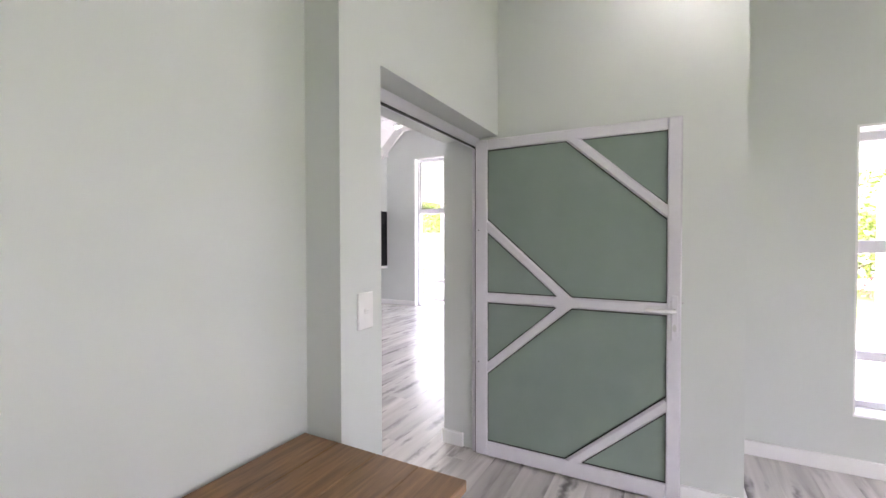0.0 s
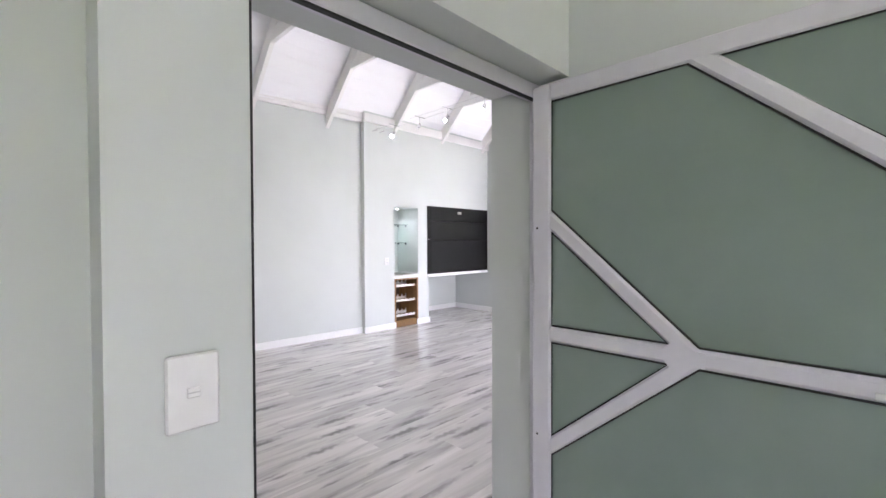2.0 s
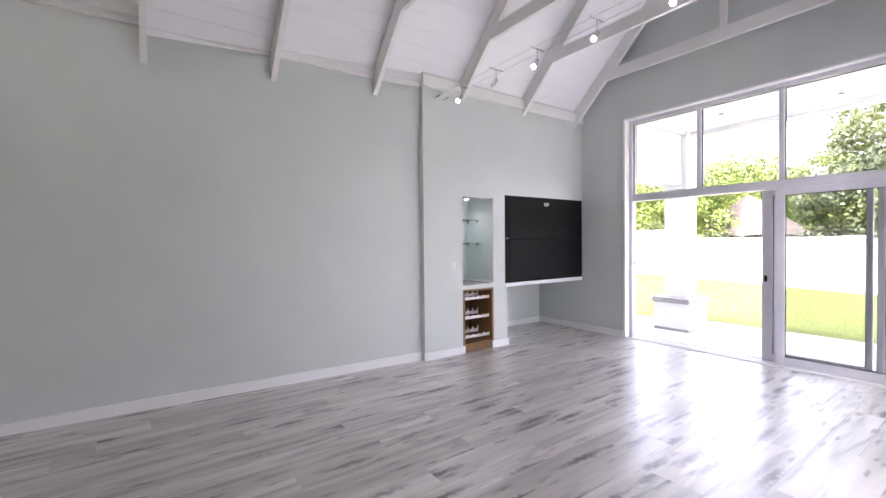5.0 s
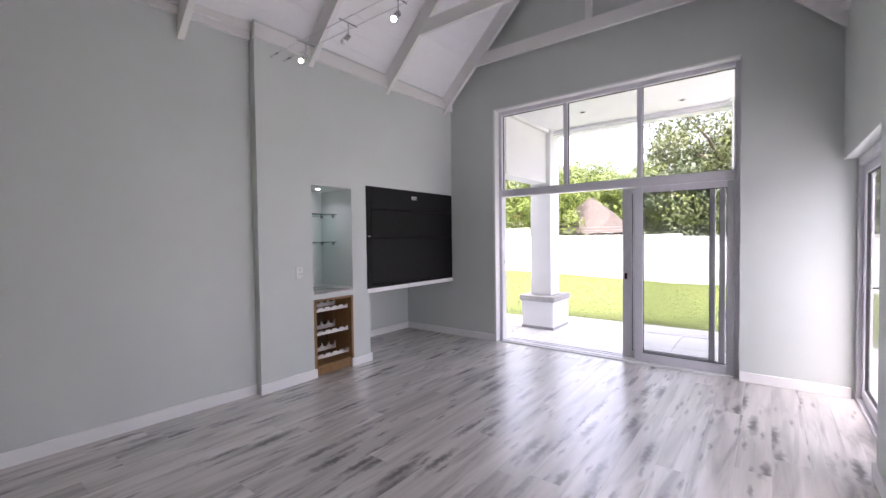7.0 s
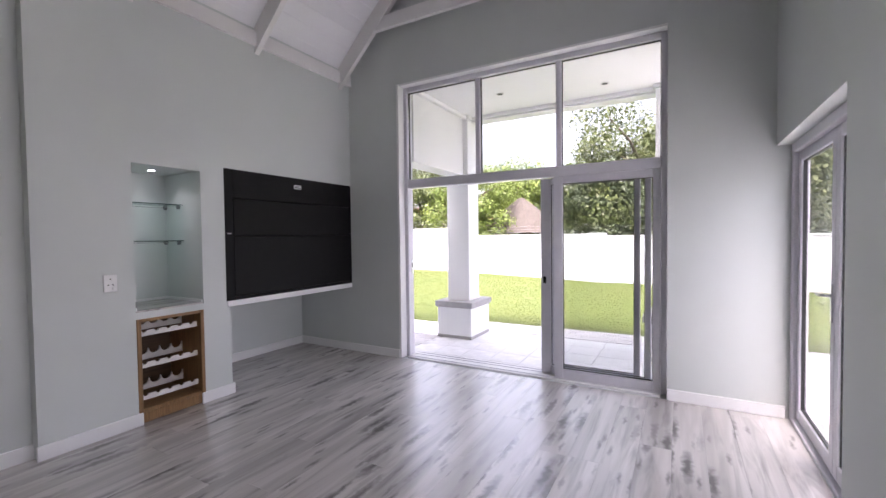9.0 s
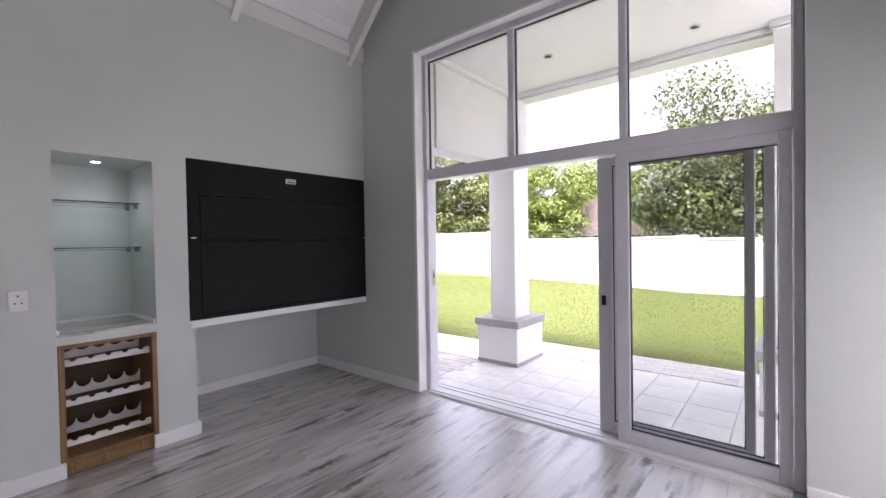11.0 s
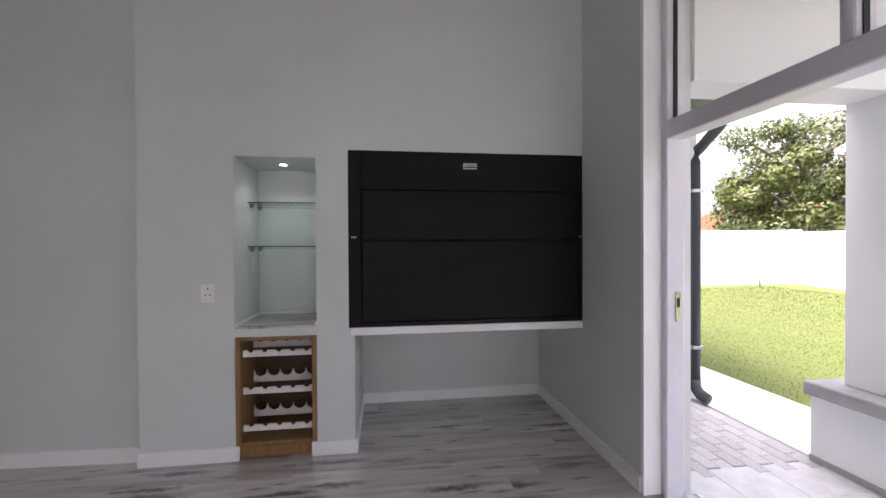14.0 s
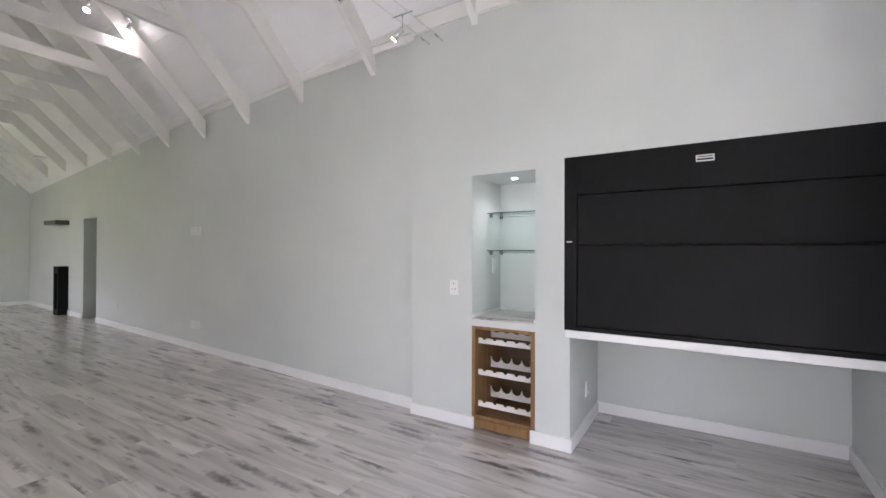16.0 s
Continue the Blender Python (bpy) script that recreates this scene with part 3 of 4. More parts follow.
# the open entrance door
door = thing("entrance_door", "open white aluminium door with frosted green glass panes", "door", (-1.52, 2.375, 0.012))
DX, DZ = -1.52, 0.012
def dpt(p):
    return (p[0] - DX, p[1] - DZ)
bm = bmesh.new()
add_box(bm, (0, 0, 0), (0.082, 0.046, 2.033), 0.006)
add_box(bm, (1.10, 0, 0), (1.168, 0.046, 2.033), 0.006)
add_box(bm, (0.082, 0.001, 0), (1.10, 0.045, 0.093), 0.006)
add_box(bm, (0.082, 0.001, 1.968), (1.10, 0.045, 2.033), 0.006)
finish("leaf_frame", bm, ALU, door)
PANES = [
    [(-1.44, 1.975), (-0.95, 1.98), (-0.42, 1.51), (-0.42, 1.07), (-0.91, 1.07), (-1.44, 1.54)],
    [(-0.87, 1.98), (-0.42, 1.98), (-0.42, 1.59)],
    [(-1.44, 1.45), (-1.0, 1.07), (-1.44, 1.07)],
    [(-1.44, 1.0), (-1.0, 1.0), (-1.44, 0.62)],
    [(-1.44, 0.54), (-0.91, 1.0), (-0.42, 1.0), (-0.42, 0.57), (-0.95, 0.107), (-1.44, 0.107)],
    [(-0.85, 0.107), (-0.42, 0.107), (-0.42, 0.48)],
]
for outline in PANES:
    pts = [dpt(p) for p in outline]
    cx, cy = sum(p[0] for p in pts) / len(pts), sum(p[1] for p in pts) / len(pts)
    grown = [(cx + (x - cx) * 1.02, cy + (z - cy) * 1.02) for x, z in pts]
    prism("glass_pane", FROST, grown, 0.02, 0.028, "y", door)
    bm = bmesh.new()
    for p, q in zip(pts, pts[1:] + pts[:1]):
        add_bar(bm, p, q, 0.006, 0.012, 0.034)
    finish("gasket", bm, GASKET, door)
def glazing_bar(p, q, width, lift=0.0):
    bm = bmesh.new()
    p, q = dpt(p), dpt(q)
    d = Vector((q[0] - p[0], q[1] - p[1])).normalized()
    s = Vector((-d.y, d.x))
    rim = [(width / 2, 0.014 + lift), (width / 2 - 0.012, 0.002 + lift), (-width / 2 + 0.012, 0.002 + lift), (-width / 2, 0.014 + lift), (-width / 2, 0.034), (width / 2, 0.034)]
    ends = [[bm.verts.new((e[0] + s.x * o, y, e[1] + s.y * o)) for o, y in rim] for e in (p, q)]
    bm.faces.new(ends[0])
    bm.faces.new(ends[1][::-1])
    for i in range(6):
        bm.faces.new((ends[0][i], ends[1][i], ends[1][(i + 1) % 6], ends[0][(i + 1) % 6]))
    finish("glazing_bar", bm, ALU, door)
glazing_bar((-1.45, 1.035), (-0.41, 1.035), 0.062)
glazing_bar((-1.45, 1.505), (-0.93, 1.045), 0.062, 0.0012)
glazing_bar((-1.45, 0.57), (-0.93, 1.025), 0.062, 0.0024)
bm = bmesh.new()
add_prism(bm, [dpt(p) for p in ((-1.01, 1.058), (-0.97, 1.1), (-0.92, 1.06), (-0.89, 1.06), (-0.89, 1.01), (-0.92, 1.01), (-0.97, 0.97), (-1.01, 1.012))], 0.0008, 0.034)
finish("bar_joint", bm, ALU, door)
glazing_bar((-0.925, 2.0), (-0.41, 1.543), 0.058)
glazing_bar((-0.915, 0.09), (-0.41, 0.532), 0.058)
boxes("handle_plate", ALU, [((1.12, -0.008, 0.86), (1.152, 0.0, 1.1))], door, 0.004)
tubes("handle", PLASTIC, [[(1.136, 0.0, 1.02), (1.136, -0.045, 1.02), (1.12, -0.052, 1.02), (1.0, -0.052, 1.022)]], 0.01, door)
prism("keyhole", STEEL, [(1.136 + 0.009 * math.cos(k * math.pi / 6), 0.93 + 0.02 * math.sin(k * math.pi / 6)) for k in range(12)], -0.0105, -0.004, "y", door)
tubes("bolt", STEEL, [[(1.168, 0.023, 1.06), (1.18, 0.023, 1.06)]], 0.007, door)
boxes("screw", GASKET, [((0.02, -0.0015, z), (0.028, 0.0005, z + 0.008)) for z in (0.6, 1.45)], door)

# wooden table in the hall
tab = thing("side_table", "brown stained oak table against the wall", "table", (-1.215, 0.2, 0))
bm = bmesh.new()
for i in range(4):
    add_box(bm, (-0.315 + i * 0.157, -0.75, 0.695), (-0.315 + (i + 1) * 0.157 - 0.0008, 0.73, 0.728), 0.003)
finish("top", bm, OAK, tab)
boxes("apron", OAK, [((-0.27, 0.66, 0.6), (0.26, 0.68, 0.695)), ((-0.27, -0.7, 0.6), (0.26, -0.68, 0.695)), ((0.24, -0.68, 0.6), (0.26, 0.66, 0.695))], tab, 0.003)
for x in (-0.28, 0.225):
    for y in (-0.71, 0.65):
        boxes("leg", OAK, [((x, y, 0.004), (x + 0.05, y + 0.05, 0.695))], tab, 0.004)


# switches and sockets: plates lie in the plane x, facing +x
def plate(x, y, z, w, h, kind, label, turn=0):
    root = thing("wall_socket" if kind == "socket" else "light_switch", label, "socket" if kind == "socket" else "switch", (x, y, z))
    root.rotation_euler = (0, 0, radians(turn))
    boxes("cover", PLASTIC, [((0, -w / 2, -h / 2), (0.011, w / 2, h / 2))], root, 0.004)
    if kind == "socket":
        for dy, dz in ((0, 0.028), (-0.02, -0.012), (0.02, -0.012)):
            tubes("hole", GASKET, [[(0.009, dy * w / 0.12, dz * h / 0.12), (0.0116, dy * w / 0.12, dz * h / 0.12)]], 0.005, root)
        boxes("rocker", PLASTIC, [((0.009, w * 0.12, -h * 0.42), (0.016, w * 0.34, -h * 0.22))], root, 0.002)
    elif kind == "switch":
        boxes("rocker", PLASTIC, [((0.009, -w * 0.13, -h * 0.07), (0.0135, w * 0.13, h * 0.07))], root, 0.002)
        boxes("rocker_line", STEEL, [((0.0132, -w * 0.11, -0.001), (0.0142, w * 0.11, 0.001))], root)
    return root


plate(-1.39, 1.084, 1.145, 0.086, 0.136, "switch", "white plastic light switch beside the entrance door")
for z in (1.68, 0.35):
    plate(long_x(0.58), 0.555, z, 0.125, 0.125, "blank", "white blank cover plate on the long wall")
    plate(long_x(0.71), 0.69, z, 0.125, 0.125, "socket", "white plastic double socket on the long wall")
plate(long_x(-2.3), -2.3, 0.42, 0.12, 0.12, "socket", "white plastic socket low on the long wall")
plate(XL, 5.03, 1.105, 0.085, 0.125, "socket", "white plastic socket plate beside the niche")
plate(-6.4, 5.19, 1.27, 0.075, 0.12, "switch", "white switch inside the niche", 90)
plate(-6.48, 5.96, 0.32, 0.085, 0.125, "socket", "white socket inside the wood store", 90)

# ---- niche, wine rack, shutter ----
structure(boxes("niche_sill", PLANK, [((-6.55, 5.192, 0.862), (-6.004, 5.708, 0.874))], None, 0.002), "grey laminate niche shelf")
structure(boxes("niche_trim", TRIM, [((-6.548, 5.192, 0.874), (-6.535, 5.708, 0.896)), ((-6.535, 5.192, 0.874), (-6.01, 5.204, 0.896)), ((-6.535, 5.696, 0.874), (-6.01, 5.708, 0.896))]), "white bead round the niche")
for z in (1.40, 1.715):
    sh = thing("glass_shelf", "clear glass shelf on chrome brackets", "shelf", (-6.38, 5.45, z), "niche shelves")
    g = boxes("pane", SHELFGLASS, [((-0.15, -0.25, 0), (0.13, 0.25, 0.008))], sh, 0.001)
    boxes("edge", GLASSEDGE, [((0.13, -0.25, 0.0), (0.132, 0.25, 0.008))], sh)
    for y in (-0.235, 0.235):
        for x in (-0.14, 0.07):
            boxes("bracket", DARKSTEEL, [((x, y - 0.012, -0.03), (x + 0.02, y + 0.012, 0.0)), ((x + 0.004, y - 0.02, -0.012), (x + 0.016, y + 0.02, -0.004))], sh, 0.002)
    tubes("rail", CHROME, [[(-0.12, -0.25, -0.012), (-0.12, 0.25, -0.012)]], 0.003, sh)
nl = thing("downlight", "small round recessed downlight in the niche", "light", (-6.25, 5.45, 1.997))
tubes("rim", CHROME, [[(0, 0, -0.006), (0, 0, 0.0)]], 0.032, nl, 20)
tubes("lens", NICHEGLOW, [[(0, 0, -0.008), (0, 0, -0.004)]], 0.024, nl, 20)
spot_lamp(-6.25, 5.45, 1.98, -6.28, 5.45, 0.9, 0.6, 140, (0.92, 0.98, 1.0))

rack = thing("wine_rack", "oak wine rack with white scalloped bottle rests", "wine rack", (-6.0, 5.45, 0))
boxes("carcass", RACKWOOD, [
    ((-0.54, -0.258, 0.0), (-0.004, -0.232, 0.808)), ((-0.54, 0.232, 0.0), (-0.004, 0.258, 0.808)),
    ((-0.54, -0.232, 0.786), (-0.008, 0.232, 0.808)), ((-0.54, -0.232, 0.085), (-0.008, 0.232, 0.11)), ((-0.05, -0.232, 0.0), (-0.025, 0.232, 0.085))], rack, 0.002)
boxes("front_edge", RACKWOOD, [((-0.004, -0.258, 0.085), (0.004, -0.228, 0.81)), ((-0.004, 0.228, 0.085), (0.004, 0.258, 0.81)), ((-0.004, -0.228, 0.785), (0.003, 0.228, 0.81)), ((-0.004, -0.258, 0.02), (0.003, 0.258, 0.085))], rack, 0.002)
boxes("back", RACKBACK, [((-0.5, -0.232, 0.11), (-0.488, 0.232, 0.786))], rack)


def scallop(name, x, z, h, r, depth):
    """A rest board with five rounded bottle hollows cut into its top edge."""
    pitch = 0.0905
    edge = [(-0.229, z), (0.229, z), (0.229, z + h)]
    for i in (2, 1, 0, -1, -2):
        for k in range(11):
            a = math.pi * k / 10
            edge.append((pitch * i + r * math.cos(a), z + h - depth * math.sin(a)))
    edge.append((-0.229, z + h))
    return prism(name, RACKWHITE, edge, x, x + 0.014, "x", rack)


for z in (0.165, 0.415, 0.665):
    scallop("front_rest", -0.07, z, 0.042, 0.017, 0.016)
    scallop("back_rest", -0.3, z + 0.01, 0.085, 0.043, 0.046)

sh = thing("braai_shutter", "black steel braai shutter with silver badge in the wall", "shutter", (-6.0, 6.76, 0.85))
W0, W1, ZT = -0.838, 0.838, 1.205
boxes("surround", BLACK, [((-0.03, W0, 0.0), (0.002, W0 + 0.085, ZT)), ((-0.03, W1 - 0.02, 0.0), (0.002, W1, ZT)), ((-0.03, W0 + 0.085, 0.94), (0.002, W1 - 0.02, ZT)), ((-0.03, W0 + 0.085, 0.0), (0.002, W1 - 0.02, 0.03))], sh, 0.002)
for z0, z1 in ((0.034, 0.588), (0.598, 0.936)):
    boxes("slat", BLACK, [((-0.028, W0 + 0.09, z0), (-0.002, W1 - 0.024, z1))], sh, 0.003)
# near-black sheet in place of the shade behind the slats
boxes("gap_shade", SHADEBLACK, [((-0.04, W0, 0.001), (-0.031, W1, ZT - 0.001))], sh)
boxes("badge", SILVER, [((0.002, -0.045, 1.09), (0.007, 0.05, 1.13))], sh, 0.001)
boxes("badge_mark", BLACK, [((0.007, -0.035, 1.116), (0.0078, 0.04, 1.121)), ((0.007, -0.038, 1.098), (0.0078, 0.043, 1.108))], sh)
boxes("latch", STEEL, [((0.002, W0 + 0.02, 0.61), (0.016, W0 + 0.055, 0.62))], sh, 0.002)
boxes("latch", STEEL, [((0.002, W1 - 0.03, 0.61), (0.014, W1 - 0.015, 0.62))], sh, 0.002)


# ---- cable lights across the room ----
def cable_set(yc, z, xs, lit):
    root = thing("cable_light", "pair of tensioned wires carrying small chrome spotlights", "light", (XM, yc, z), "cable lights")
    tubes("wire", STEEL, [[(-2.1, dy, 0), (2.1, dy, 0)] for dy in (-0.065, 0.065)], 0.002, root, 5)
    for s in (-1, 1):
        for dy in (-0.065, 0.065):
            tubes("anchor", CHROME, [[(s * 2.14, dy, -0.01), (s * 1.96, dy, 0.0)]], 0.009, root)
    for x, on in zip(xs, lit):
        lx = x - XM
        tubes("crossbar", CHROME, [[(lx, -0.09, 0.008), (lx, 0.09, 0.008)]], 0.006, root)
        tubes("stem", CHROME, [[(lx, 0, 0.008), (lx, 0, -0.11)]], 0.005, root)
        d = 0.03
        tubes("lamp_head", CHROME, [[(lx, 0, -0.1), (lx + d * 0.3, -0.03, -0.13), (lx + d * 0.6, -0.065, -0.17)]], 0.021, root, 12)
        tubes("lens", LAMPGLOW if on else PLASTIC, [[(lx + d * 0.6, -0.064, -0.168), (lx + d * 0.64, -0.07, -0.175)]], 0.0195, root, 12)
        if on and x > -5.4:
            spot_lamp(x + d * 0.7, yc - 0.09, z - 0.2, x + 0.25, yc - 0.3, 0, 1.0, 150)
    return root


cable_set(4.84, 3.16, (-5.54, -4.97, -4.42, -3.8, -3.2), (1, 0, 1, 1, 1))
for x, y in ((-5.3, 0.95), (-5.05, 0.55), (-4.3, 0.95), (-4.4, -1.6)):
    z = EAVE + SLOPE * (x + 6.06)
    cs = thing("ceiling_spotlight", "small chrome spotlight on the sloping ceiling", "light", (x, y, z), "ceiling spotlights")
    tubes("base", CHROME, [[(0, 0, 0.01), (0.012, 0, -0.012)]], 0.045, cs, 16)
    tubes("stem", CHROME, [[(0, 0, 0), (0.0, 0, -0.09)]], 0.006, cs)
    tubes("lamp_head", CHROME, [[(0, 0, -0.08), (0.03, 0.02, -0.16)]], 0.028, cs, 12)
    tubes("lens", LAMPGLOW, [[(0.03, 0.02, -0.158), (0.033, 0.022, -0.168)]], 0.032, cs, 14)
    spot_lamp(x + 0.035, y + 0.03, z - 0.19, x + 0.3, y + 0.2, 0, 0.4, 150)
cable_set(-4.7, 3.3, (-5.2, -4.6, -4.0, -3.4), (1, 1, 0, 1))

# hall downlights: the first known by its pool on the wall, two added for brightness
for x, y in ((-0.35, 2.12), (1.2, 1.6), (0.4, -0.6)):
    dl = thing("downlight", "round recessed ceiling downlight in the hall", "light", (x, y, HZ), "hall downlights")
    tubes("rim", PLASTIC, [[(0, 0, -0.006), (0, 0, 0.0)]], 0.05, dl, 20)
    tubes("lens", LAMPGLOW, [[(0, 0, -0.008), (0, 0, -0.004)]], 0.038, dl, 20)
    spot_lamp(x, y, HZ - 0.02, x, y, 0, 0.09, 160)

# ---- patio ----
structure(boxes("patio_base", PAVER, [((-7.9, 7.9, -0.35), (-5.62, 10.03, -0.115)), ((-5.62, 7.9, -0.35), (0.5, 10.45, -0.115))]), "concrete bed under the patio")
structure(boxes("patio_ceiling", CEIL, [((-5.53, 7.9, 3.2), (0.5, 9.62, 3.32))]), "flat white patio ceiling")
structure(boxes("patio_beam", PLASTER, [((-5.53, 7.9, 2.33), (-5.25, 9.62, 3.2)), ((-5.25, 9.4, 3.14), (0.5, 9.62, 3.2)), ((-5.53, 7.9, 3.32), (0.5, 9.66, 3.6))], None, 0.004), "white plastered patio beam")
structure(boxes("patio_cornice", TRIM, [((-5.25, 9.32, 3.15), (0.5, 9.4, 3.202)), ((-5.25, 7.9, 3.15), (-5.18, 9.32, 3.202)), ((-5.25, 9.36, 3.125), (0.5, 9.4, 3.15))], None, 0.01), "white patio cornice")


def column(x, y):
    root = thing("patio_column", "white square patio column on a capped plinth", "column", (x, y, -0.1), "patio columns")
    boxes("shaft", PLASTER, [((-0.18, -0.18, 0.55), (0.18, 0.18, 3.3))], root, 0.006)
    boxes("capital", PLASTER, [((-0.19, -0.19, 3.225), (0.19, 0.19, 3.25)), ((-0.21, -0.21, 3.25), (0.21, 0.21, 3.3))], root, 0.008)
    boxes("plinth", PLASTER, [((-0.28, -0.33, 0.04), (0.28, 0.33, 0.46))], root, 0.006)
    boxes("plinth_cap", STONE, [((-0.31, -0.36, 0.46), (0.31, 0.36, 0.55))], root, 0.008)
    boxes("plinth_foot", STONE, [((-0.285, -0.335, 0.0), (0.285, 0.335, 0.045))], root, 0.003)
    return root


c1 = column(-5.35, 9.42)
copy_thing(c1, pose(-2.5, 9.42, -0.1))
for x, y in ((-4.4, 8.6), (-3.2, 8.9)):
    dl = thing("patio_downlight", "small recessed downlight in the patio ceiling", "light", (x, y, 3.2), "patio downlights")
    tubes("rim", STEEL, [[(0, 0, -0.006), (0, 0, 0.0)]], 0.045, dl, 16)
    tubes("lens", GASKET, [[(0, 0, -0.008), (0, 0, -0.004)]], 0.03, dl, 16)

# side court seen through the garden doors
structure(boxes("side_court", TILE, [((-1.39, 3.56, -0.3), (2.9, 10.42, -0.1))]), "light grey paved side court")
structure(boxes("side_wall", PLASTER, [((2.9, 4.2, -0.3), (3.1, 10.4, 2.3))]), "white plastered side court wall")

# neighbouring wing with eave, gutter and downpipe
structure(boxes("wing_wall", PLASTER, [((-10.5, 7.9, -0.3), (-6.84, 9.2, 2.72))]), "white plastered wing of the house")
structure(prism("wing_roof", PIPE, [(-11, 2.72), (-6.5, 2.72), (-6.5, 2.86), (-9, 4.5), (-11, 4.5)], 7.905, 9.4), "dark roof edge of the wing")
gut = thing("downpipe", "charcoal gutter and downpipe on the wing corner", "gutter", (-6.78, 9.13, -0.1))
bm = bmesh.new()
add_tube(bm, [(0, 0, 0.16), (0, 0, 2.3), (0.03, 0.01, 2.4), (0.2, 0.1, 2.6), (0.26, 0.12, 2.7), (0.26, 0.12, 2.86)], 0.05, 12)
finish("pipe", bm, PIPE, gut, True)
bm = bmesh.new()
add_tube(bm, [(0.0, 0.0, 0.2), (0.01, 0.0, 0.12), (0.06, 0.01, 0.07), (0.14, 0.02, 0.05)], 0.054, 12)
finish("shoe", bm, PIPE, gut, True)
boxes("gutter_trough", PIPE, [((0.22, -1.2, 2.83), (0.34, 0.28, 2.95))], gut, 0.012)
for z in (0.5, 2.0):
    boxes("bracket", STEEL, [((-0.07, -0.056, z), (0.054, 0.056, z + 0.03))], gut, 0.002)

# ---- garden and distance ----
bm = bmesh.new()
bmesh.ops.create_grid(bm, x_segments=2, y_segments=2, size=1500)
for v in bm.verts:
    v.co.z = -0.16
g = structure(finish("ground", bm, GRASS), "bright green mown lawn")


def boundary(x0, x1, y0, y1, top, pier=True):
    ln = math.hypot(x1 - x0, y1 - y0)
    root = thing("boundary_wall", "white painted garden boundary wall with piers", "wall", (x0, y0, -0.16), "boundary walls")
    root.rotation_euler = (0, 0, math.atan2(y1 - y0, x1 - x0))
    boxes("panel", BOUNDARY, [((0, 0, 0), (ln, 0.2, top + 0.16))], root)
    boxes("coping", BOUNDARY, [((0, -0.03, top + 0.16), (ln, 0.23, top + 0.22))], root, 0.01)
    if pier:
        boxes("pier", BOUNDARY, [((ln - 0.2, -0.1, 0), (ln + 0.25, 0.3, top + 0.24))], root, 0.01)
    tubes("fence_wire", STEEL, [[(0, 0.1, top + 0.3 + k * 0.12), (ln, 0.1, top + 0.3 + k * 0.12)] for k in range(3)], 0.0016, root, 4)
    return root


boundary(-17.3, -17.3, -10, 21.8, 1.84)
boundary(-17.3, -11.5, 21.8, 20.6, 1.76)
boundary(-11.5, -4.9, 20.6, 18.4, 1.4)
boundary(-4.9, 6.0, 18.4, 17.7, 1.33)
boundary(6.0, 16.0, 17.7, 17.1, 1.33)
boundary(16.0, 16.01, 17.1, -12, 1.4, False)


tap = thing("garden_tap", "grey garden tap on a short standpipe in the lawn", "tap", (-16.4, 19.4, -0.16))
tubes("pipe", STEEL, [[(0, 0, -0.02), (0, 0, 0.55)]], 0.03, tap)
tubes("spout", STEEL, [[(0, 0, 0.5), (0.05, -0.08, 0.5), (0.06, -0.1, 0.44)]], 0.022, tap)
boxes("lever", STEEL, [((-0.05, -0.02, 0.55), (0.05, 0.02, 0.57))], tap, 0.004)


def leaves(bm, rng, centre, radius, number, size, flat=0.8):
    for _ in range(number):
        while True:
            d = Vector((rng.uniform(-1, 1), rng.uniform(-1, 1), rng.uniform(-1, 1)))
            if 0.1 < d.length < 1:
                break
        d = d.normalized() * (rng.uniform(0.55, 1.0) if rng.random() < 0.8 else rng.uniform(0.2, 1.1))
        p = Vector(centre) + Vector((d.x * radius, d.y * radius, d.z * radius * flat))
        s = size * rng.uniform(0.6, 1.4)
        n = (d + Vector((rng.uniform(-0.8, 0.8), rng.uniform(-0.8, 0.8), rng.uniform(-0.3, 0.9)))).normalized()
        u = n.cross(Vector((rng.uniform(-1, 1), rng.uniform(-1, 1), rng.uniform(-1, 1)))).normalized()
        w = n.cross(u)
        bm.faces.new([bm.verts.new(p + u * s), bm.verts.new(p + w * s * 0.45), bm.verts.new(p - u * s * 0.9), bm.verts.new(p - w * s * 0.45)])


